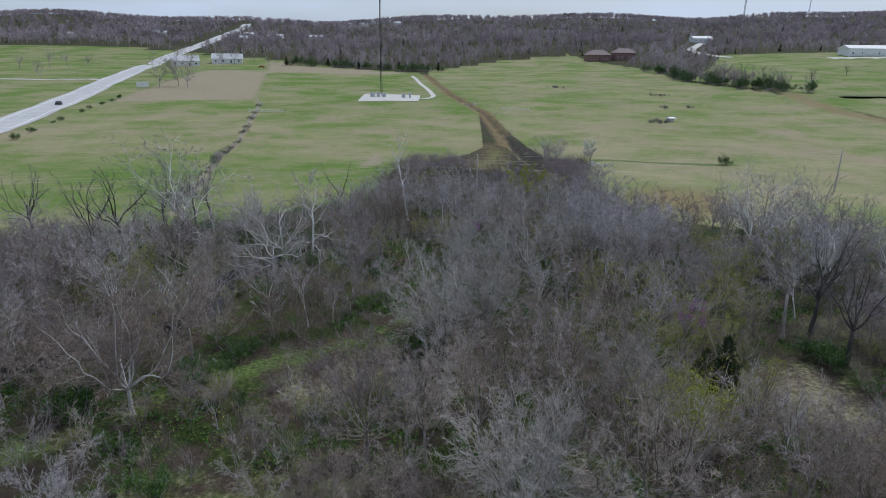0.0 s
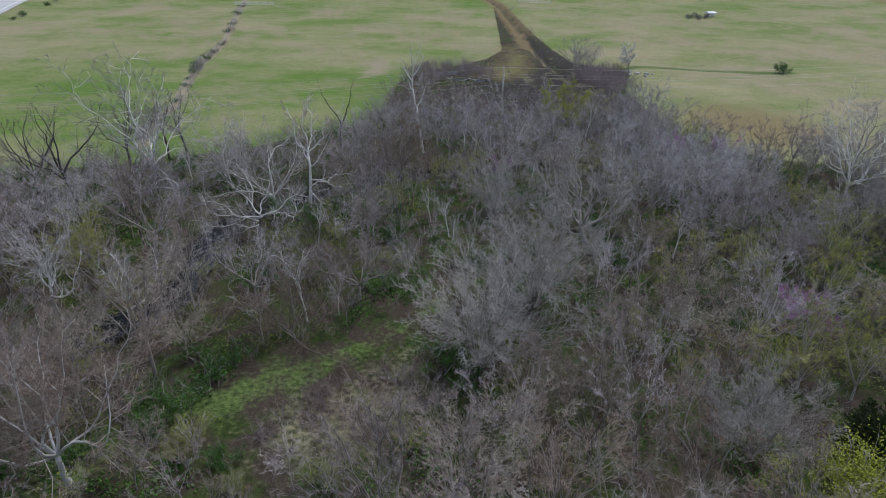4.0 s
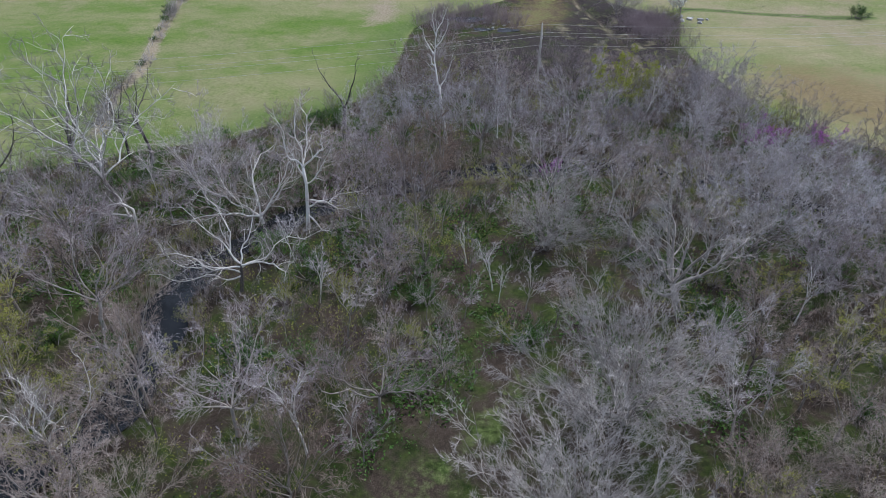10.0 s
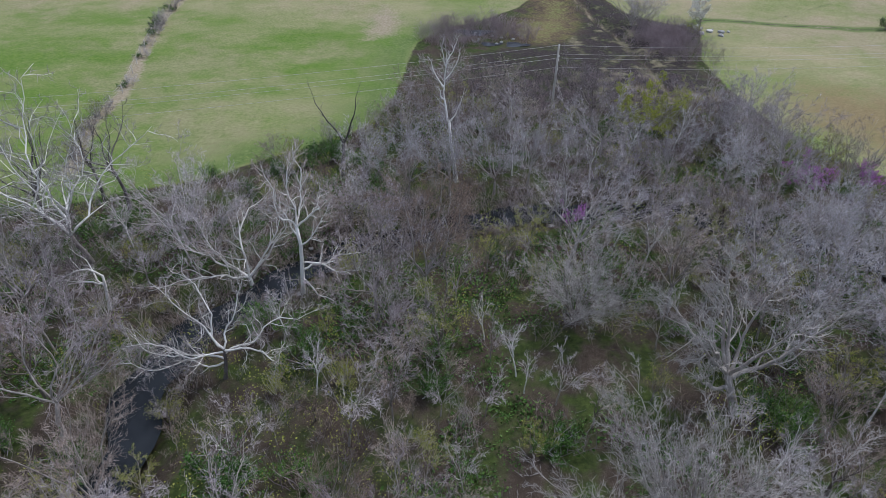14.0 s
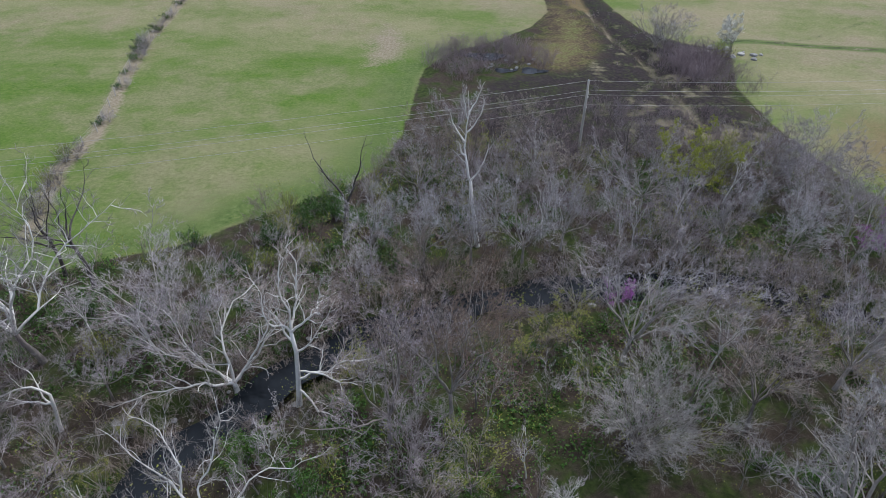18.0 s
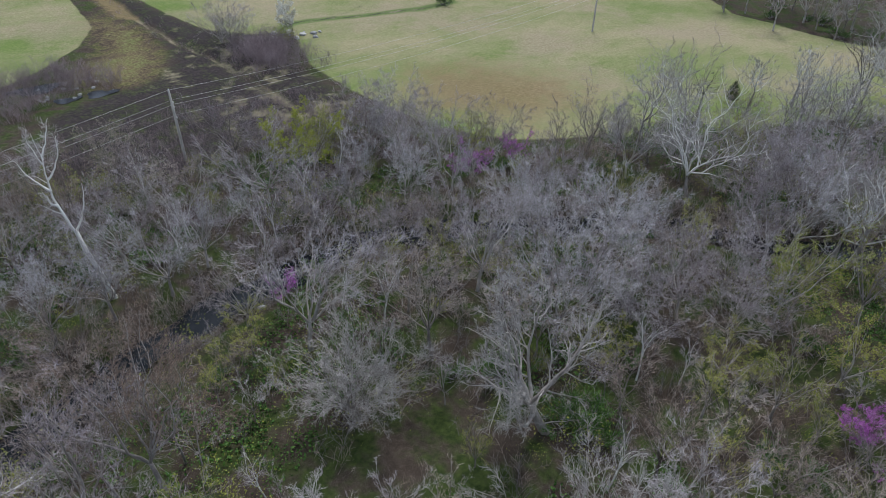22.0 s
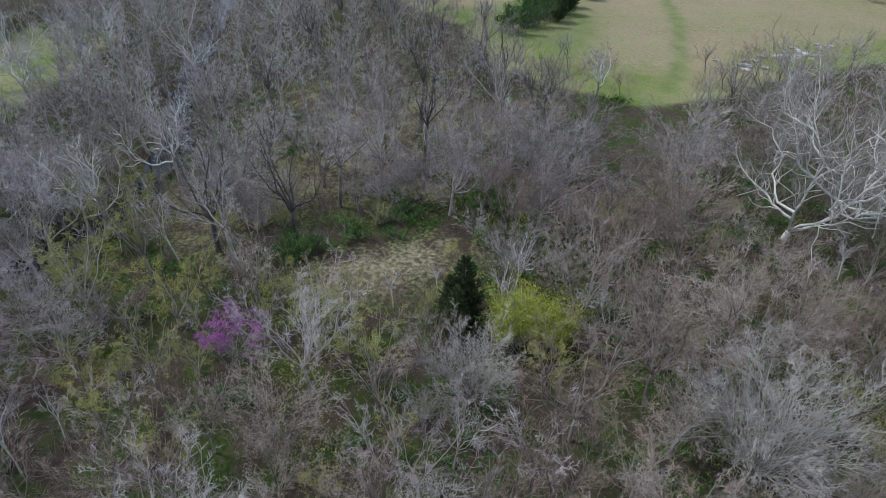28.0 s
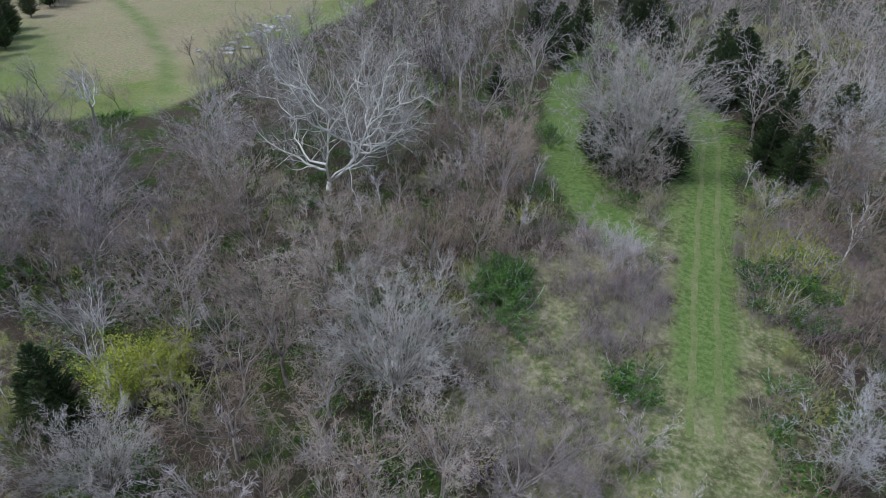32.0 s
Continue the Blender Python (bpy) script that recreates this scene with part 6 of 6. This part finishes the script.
def gable_house(name, x, y, turn, w, d, h, rise, wall_mat, roof_mat, label, windows=4, door=True, hip=0.0, lift=0.0):
    """A plain house: four walls, a roof with eaves, windows with frames, a door."""
    ob = new(name)
    for k, (lo, hi) in enumerate((((-w / 2, -d / 2, -3), (w / 2, -d / 2 + 0.25, h)), ((-w / 2, d / 2 - 0.25, -1), (w / 2, d / 2, h)),
                                  ((-w / 2, -d / 2 + 0.25, -1), (-w / 2 + 0.25, d / 2 - 0.25, h)), ((w / 2 - 0.25, -d / 2 + 0.25, -1), (w / 2, d / 2 - 0.25, h)))):
        g = Geo()
        g.box(lo, hi)
        piece("wall", g, wall_mat, ob)
    g = Geo()
    e = 0.5
    a, b, c = w / 2 + e, d / 2 + e, hip * w / 2
    top = [Vector((-a + c, 0, h + rise)), Vector((a - c, 0, h + rise))]
    low = [Vector((-a, -b, h - 0.1)), Vector((a, -b, h - 0.1)), Vector((a, b, h - 0.1)), Vector((-a, b, h - 0.1))]
    g.v = top + low + [p - Vector((0, 0, 0.25)) for p in low]
    g.f = [(2, 3, 1, 0), (4, 5, 0, 1), (3, 4, 1), (5, 2, 0), (6, 9, 8, 7), (2, 6, 7, 3), (3, 7, 8, 4), (4, 8, 9, 5), (5, 9, 6, 2)]
    piece("roof", g, roof_mat, ob)
    for k in range(windows):
        cx = -w / 2 + w * (k + 0.5) / windows
        if door and k == windows // 2:
            q = Geo()
            q.box((cx - 0.5, -d / 2 - 0.06, 0), (cx + 0.5, -d / 2 - 0.01, 2.1))
            piece("door", q, DARK_METAL, ob)
            continue
        q = Geo()
        q.box((cx - 0.7, -d / 2 - 0.07, 0.9), (cx + 0.7, -d / 2 - 0.01, 2.3))
        fr = piece("window", q, WHITE, ob)
        q = Geo()
        q.box((cx - 0.6, -d / 2 - 0.09, 1.0), (cx + 0.6, -d / 2 - 0.075, 2.2))
        piece("pane", q, GLASSY, fr)
    ob.matrix_basis = Matrix.Translation((x, y, ground_z(x, y) + lift)) @ pose(0, 0, 0, 0, 0, turn)
    return tagged(ob, label, "house")


tagged(gable_house("white_box_shelter", 94.5, 178, 20, 2.2, 1.6, 1.2, 0.3, WHITE, WHITE, "small white box shelter beside cut brush", 0, False), category="shelter")
gable_house("brick_house", 146, 512, 8, 20, 12, 5, 4, BRICK, SHINGLE, "large brown brick house with a hipped roof", 5, True, 0.55)
gable_house("brick_house", 169, 514, 8, 18, 12, 5.5, 3.6, BRICK, SHINGLE, "wing of a brown brick house with a hipped roof", 5, True, 0.5)
tagged(gable_house("metal_barn", 384, 496, -4, 64, 18, 5.5, 2.6, WHITE, WHITE, "long white metal barn with a white roof", 9, False), category="barn")
for k in range(6):
    q = Geo()
    q.box((-26 + k * 9.5, -9.2, 0), (-21.5 + k * 9.5, -9.08, 4.2))
    piece("roller_door", q, WHITE, bpy.data.objects["metal_barn"])
gable_house("white_house", 306, 692, 5, 22, 12, 4, 2.5, WHITE, WHITE, "white house with a pale metal roof on the wooded hill", 4, True)
gable_house("farm_house", -192, 455, 25, 20, 12, 3.6, 4, WHITE, GREY_METAL, "white farm house by the road", 4, True)
gable_house("farm_house", -168, 484, 15, 24, 12, 3.4, 4, WHITE, GREY_METAL, "white farm house with a grey roof among trees", 4, True)
for x, y, w, tn in ((-223, 737, 22, 5), (-201, 780, 18, 0), (-150, 770, 22, -3), (-240, 790, 16, 10), (-124, 1000, 30, 0), (-60, 1010, 14, 0), (-340, 760, 18, 20), (-420, 700, 16, 0)):
    gable_house("far_house", x, y, tn, w, 9, 3.5, 2.2, WHITE, GREY_METAL, "low pale house on the far wooded slope", 3, True)

# roadside sign board
board = new("sign_board")
for dx in (-2.2, 2.2):
    g = Geo()
    g.box((dx - 0.12, -0.1, -0.5), (dx + 0.12, 0.1, 3.4))
    piece("post", g, TIMBER, board)
g = Geo()
g.box((-3, -0.16, 1.0), (3, -0.1, 3.6))
piece("panel", g, WHITE, board, "blank white panel")
board.matrix_basis = Matrix.Translation((-148, 283, ground_z(-148, 283))) @ pose(0, 0, 0, 0, 0, 15)
tagged(board, "white roadside sign board on timber posts", "sign")

# road, drives, pad
ROAD = [(-118, 40), (-127, 100), (-136, 150), (-146, 190), (-158, 232), (-180, 305), (-212, 420), (-232, 510), (-246, 600), (-256, 690), (-272, 804), (-300, 970), (-330, 1100)]
DRIVE = [(262, 505), (247, 530), (252, 580), (280, 632), (300, 672)]
ribbon("road", ROAD, 7.2, 0.12, ASPHALT, "pale grey two-lane road with paved shoulders", "road", step=8)
for off in (-5.0, 5.0):
    ribbon("edge_line", [(x + off * 0.95, y + off * 0.3) for x, y in ROAD[1:10]], 0.09, 0.19 - 0.05, WHITE, "white painted line along the road's edge", "road line", step=8)
ribbon("drive", [(-420, 300), (-300, 318), (-210, 330), (-190, 326)], 2.4, 0.1, GRAVEL, "pale gravel drive to the road", "drive", step=8)
ribbon("drive", DRIVE, 4.0, 0.15, GRAVEL, "pale gravel drive to a hill house", "drive", step=8)
ribbon("drive", [(-2, 247), (4.5, 248.5), (7, 256), (-1.5, 320), (-10.5, 392)], 1.2, 0.1, GRAVEL, "pale gravel lane to the mast", "drive", step=6)
ribbon("drive", [(330, 478), (420, 470), (520, 460)], 7, 0.15, GRAVEL, "pale gravel yard before a barn", "yard", step=8)
g = Geo()
n = 10
for j in range(n + 1):
    for i in range(n + 1):
        x, y = -29 + 28 * i / n, 238 + 28 * j / n
        g.v.append(Vector((x, y, ground_z(x, y) + 0.15)))
for j in range(n):
    for i in range(n):
        k = j * (n + 1) + i
        g.f.append((k, k + 1, k + n + 2, k + n + 1))
tagged(new("gravel_pad", g.mesh("gravel_pad", GRAVEL)), "square pale gravel pad round a mast", "pad", kind="structure")


def make_mast(x, y, tall, half, mat, label):
    ob = new("radio_mast")
    legs = [Vector((half * math.cos(a), half * math.sin(a), 0)) for a in (0.3, 2.4, 4.5)]
    for p in legs:
        g = Geo()
        g.tube([p, p + Vector((0, 0, tall))], [half * 0.22, half * 0.22], 5)
        piece("leg", g, mat, ob)
    g = Geo()
    n = int(tall / (half * 2.6))
    for k in range(n):
        z0, z1 = tall * k / n, tall * (k + 1) / n
        for i in range(3):
            g.tube([legs[i] + Vector((0, 0, z0)), legs[(i + 1) % 3] + Vector((0, 0, z1))], [half * 0.1, half * 0.1], 3)
    piece("lattice", g, mat, ob)
    ob.location = (x, y, ground_z(x, y))
    return tagged(ob, label, "radio mast", "radio masts")


make_mast(-19.7, 256, 110, 0.42, DARK_METAL, "tall dark lattice radio mast on a gravel pad")
make_mast(520, 1060, 75, 1.2, GREY_METAL, "thin grey radio mast beyond the ridge")
make_mast(640, 1080, 70, 1.0, GREY_METAL, "thin grey radio mast beyond the ridge")
for dx, w, h in ((-4, 2.2, 2.0), (-1.2, 1.6, 2.2), (1.6, 1.8, 1.8), (11, 1.8, 1.6), (14, 1.0, 2.6)):
    ob = new("equipment_cabinet")
    g = Geo()
    g.box((-w / 2, -0.6, 0), (w / 2, 0.6, h))
    piece("body", g, WHITE, ob)
    g = Geo()
    g.box((-w / 2 - 0.08, -0.7, h), (w / 2 + 0.08, 0.7, h + 0.12))
    piece("lid", g, GREY_METAL, ob)
    g = Geo()
    g.box((-w / 2 + 0.15, -0.64, 0.15), (w / 2 - 0.15, -0.61, h - 0.2))
    piece("door", g, GREY_METAL, ob)
    ob.location = (-19.7 + dx, 253, ground_z(-19.7 + dx, 253) + 0.15)
    tagged(ob, "pale metal equipment cabinet at the mast's foot", "cabinet", "cabinets at the mast")


def make_gate(x, y, turn, w):
    ob = new("field_gate")
    for z in (0.3, 0.6, 0.9, 1.2):
        g = Geo()
        g.tube([Vector((-w / 2, 0, z)), Vector((w / 2, 0, z))], [0.05, 0.05], 6)
        piece("rail", g, PORCELAIN, ob)
    for s in (-1, 1):
        g = Geo()
        g.tube([Vector((s * w / 2, 0, -0.3)), Vector((s * w / 2, 0, 1.4))], [0.08, 0.08], 6)
        piece("post", g, TIMBER, ob)
    ob.matrix_basis = Matrix.Translation((x, y, ground_z(x, y))) @ pose(0, 0, 0, 0, 0, turn)
    tagged(ob, "long pale metal field gate in the fence", "gate", "field gates")


make_gate(-60, 196, 6, 14)
make_gate(40, 205, -4, 12)


def make_car(x, y, turn, paint, label):
    ob = new("car")
    g = Geo()
    prof = [(-2.2, 0.35), (-2.25, 0.8), (-1.5, 0.95), (-0.8, 1.45), (0.9, 1.48), (1.7, 1.0), (2.2, 0.9), (2.25, 0.35)]
    for s in (-0.88, 0.88):
        g.v += [Vector((a, s * (0.86 if b > 1.2 else 1), b)) for a, b in prof]
    n = len(prof)
    g.f = [tuple(range(n)), tuple(range(2 * n - 1, n - 1, -1))] + [(k, k + n, (k + 1) % n + n, (k + 1) % n) for k in range(n)]
    piece("body", g, paint, ob)
    for s in (-1, 1):
        q = Geo()
        q.v = [Vector((a, s * 0.885 * (0.88 if b > 1.2 else 1.0), b)) for a, b in ((-1.25, 0.98), (-0.75, 1.38), (0.85, 1.4), (1.4, 1.0))]
        q.f = [(0, 1, 2, 3)]
        piece("side_window", q, GLASSY, ob)
        for ax in (-1.4, 1.4):
            q = Geo()
            q.tube([Vector((ax, s * 0.72, 0.33)), Vector((ax, s * 0.92, 0.33))], [0.33, 0.33], 14)
            piece("wheel", q, RUBBER, ob)
    ob.matrix_basis = Matrix.Translation((x, y, ground_z(x, y) + 0.2)) @ pose(0, 0, 0, 0, 0, turn)
    return tagged(ob, label, "car")


make_car(-149.6, 209, 107, DARK_METAL, "dark car on the pale road")
tagged(make_car(-262, 560, 20, WHITE, "white van parked by the road's trees"), category="van")
tagged(make_car(-128, 440, 10, RED, "red truck parked on bare ground"), category="truck")

# trees round the farm, along the far hedge, roadside
for x, y, h in ((-143, 292, 15), (-135, 298, 16), (-127, 290, 15), (-150, 330, 13), (-182, 440, 13), (-158, 470, 13), (-150, 500, 14), (-205, 480, 12), (-118, 500, 14), (-230, 330, 8), (-262, 380, 9), (-300, 420, 10), (-310, 400, 11), (-320, 410, 10), (-330, 395, 9), (-250, 420, 10), (-270, 430, 11), (-290, 440, 12)):
    stand(HEDGEROW[int(x) % 2], x, y, h, 10, "bare tree by the farm road", "tree", "farm trees", 3)
for x, y, h in ((-160, 446, 13), (-128, 462, 12), (-200, 462, 12), (-112, 470, 11)):
    stand(BUDDING[0], x, y, h, 7, "large farm tree with a haze of new yellow-green leaves", "tree", "farm trees", 3)
ROAD_BUSHES = [(-117, 130), (-140, 244)]
hedge = random.Random(12)
for k in range(84):
    s = k / 84
    i = min(int(s * 8), 7)
    if i == 4:
        continue
    f = s * 8 - i
    x = HEDGE[i][0] + (HEDGE[i + 1][0] - HEDGE[i][0]) * f + hedge.gauss(5, 5)
    y = HEDGE[i][1] + (HEDGE[i + 1][1] - HEDGE[i][1]) * f + hedge.gauss(0, 3)
    stand(HEDGEROW[k % 2], x, y, hedge.uniform(7, 12.5), 10, "bare tree in the hedge beyond the field", "tree", "hedge trees", 3)
    if y > 100 or k % 3 == 0:
        stand(GREENS[k % 2], x - hedge.uniform(1, 5), y + hedge.gauss(0, 2), hedge.uniform(2.0, 3.6) if y > 100 else hedge.uniform(0.7, 1.3), 1, "green leafy bush at the foot of the hedge", "bush", "hedge bushes", 1)
for x, y, h in ((215, 300, 9), (232, 330, 8), (262, 345, 8), (300, 350, 7), (190, 330, 11), (182, 350, 12), (340, 330, 7)):
    stand(OAK[int(x) % 2], x, y, h, 12, "bare dark tree standing in green pasture", "tree", "pasture trees", 3)
for k in range(26):
    x, y = -118 + k * 5.2 + hedge.gauss(0, 2), 478 - k * 1.6 + hedge.gauss(0, 3)
    stand(GREENS[k % 2] if k % 6 else CEDAR[k % 2], x, y, hedge.uniform(2.2, 4.2) if k % 6 else 7, 1 if k % 6 else 7, "young tree with fresh green leaves at the far wood's edge", "tree", "far green trees", 3)
for k in range(14):
    x, y = ROAD_BUSHES[0][0] + (ROAD_BUSHES[1][0] - ROAD_BUSHES[0][0]) * (k + 0.7 * math.sin(k * 2.3)) / 13, ROAD_BUSHES[0][1] + (ROAD_BUSHES[1][1] - ROAD_BUSHES[0][1]) * (k + 0.7 * math.sin(k * 2.3)) / 13
    stand(GREENS[k % 2], x, y, hedge.uniform(0.6, 1.1), 1, "dark low bush along the road fence", "bush", "road bushes", 1)

# ---- far woods ----


def far_tree(seed, tall, limbs, width):
    rng, g = random.Random(seed), Geo()
    g.spike(Vector((0, 0, 0)), Vector((0, 0, tall * 0.75)), width * 1.2)
    for k in range(limbs):
        z = tall * rng.uniform(0.12, 0.5)
        a, t = rng.uniform(0, 6.28), rng.uniform(0.2, 1.5)
        d = Vector((math.cos(a) * t, math.sin(a) * t, 1)).normalized()
        p = Vector((0, 0, z))
        tip = p + d * tall * rng.uniform(0.28, 0.42)
        g.spike(p, tip, width)
        for _ in range(6):
            q = p.lerp(tip, rng.uniform(0.35, 1.0))
            e = (d * 0.5 + Vector((rng.gauss(0, 0.7), rng.gauss(0, 0.7), rng.gauss(0.1, 0.6)))).normalized()
            g.spike(q, q + e * tall * rng.uniform(0.1, 0.22), width * 0.75)
    return bundle(g)


rng = random.Random(88)
mid_kinds = [far_tree(300 + k, 12, 12, 0.17) for k in range(5)]
far_kinds = [far_tree(320 + k, 12, 11, 0.34) for k in range(4)]


def far_spots(n, kinds, y0, y1, size, power=1.3):
    k = n * 4
    y = y0 + (y1 - y0) * np.array([rng.random() for _ in range(k)]) ** power
    x = 9 + (y + 56) * np.array([rng.uniform(-0.8, 0.8) for _ in range(k)])
    bad = (seg_dist(x, y, ROAD) < 16) | (seg_dist(x, y, DRIVE) < 10)
    for poly in (FIELD_L, FIELD_R, FIELD_R2, TAN_A, TAN_B, DARK):
        bad |= inside(x, y, poly)
    bad |= seg_dist(x, y, BANK) < 34
    for hx, hy, hr in ((158, 505, 30), (395, 490, 46), (300, 680, 26), (-185, 475, 30)):
        bad |= np.hypot(x - hx, y - hy) < hr
    bad |= (y < 440) & (np.abs(x - 15) < 45)
    z = height(x, y) - 0.2
    keep = np.flatnonzero(~bad)[:n]
    return [(rng.randrange(kinds), float(x[i]), float(y[i]), float(z[i]), rng.uniform(*size), rng.uniform(0, 6.28)) for i in keep]


scatter_stuff("far_woods", mid_kinds, far_spots(1700, 5, 200, 760, (0.65, 1.15)), TWIG_FAR, "leafless grey-brown woods on the far slope", "woods")
scatter_stuff("far_woods", far_kinds, far_spots(3300, 4, 650, 1200, (0.7, 1.15), 1.0), TWIG_FAR, "leafless grey-brown woods on the far ridge", "woods")
scatter_stuff("far_woods", far_kinds, far_spots(1500, 4, 1050, 1190, (0.85, 1.1), 1.0), TWIG_FAR, "leafless woods along the skyline", "woods")
scatter_stuff("far_woods", mid_kinds, far_spots(450, 5, 250, 900, (0.5, 1.0)), TWIG_TAN, "tan leafless trees on the far slope", "woods")

# the wood goes on round the valley
spots = []
for _ in range(9000):
    x, y = rng.uniform(-120, 150), rng.uniform(-190, 40)
    if len(spots) < 900 and math.hypot(x, y + 20) < 170 and not (open_ground(x, y) if -90 < x < 134 and -130 < y < 79 else False) and (not in_reach(x, y) or math.hypot(x, y) > 135):
        spots.append((rng.randrange(5), x, y, ground_z(x, y), rng.uniform(0.5, 0.85), rng.uniform(0, 6.28)))
scatter_stuff("outer_wood", mid_kinds, spots, TWIG_TAN, "leafless brown wood going on round the valley", "woods")


def far_evergreen(seed):
    rng, g = random.Random(seed), Geo()
    for k in range(60):
        s = rng.random()
        a = rng.uniform(0, 6.28)
        p = Vector((0, 0, 9 * s))
        out = Vector((math.cos(a), math.sin(a), 0.25)) * 2.6 * (1.05 - s)
        g.spike(p, p + out, 0.5)
    return bundle(g)


firs = [far_evergreen(340 + k) for k in range(3)]
scatter_stuff("far_evergreens", firs, far_spots(150, 3, 480, 1100, (0.5, 1.0)), LEAF_CEDAR, "scattered dark evergreens in the far woods", "woods")
far_buds = [bud_kind(350 + k, 7, 6, 120) for k in range(2)]
spots = [(k, x, y, z, s, t) for k, x, y, z, s, t in far_spots(260, 2, 300, 720, (0.8, 1.4))]
big_buds = [(v * np.array([1, 1, 1.0]), f) for v, f in far_buds]
scatter_stuff("far_green_trees", big_buds, spots, LEAF_BUD, "fresh green trees at the foot of the far woods", "woods")
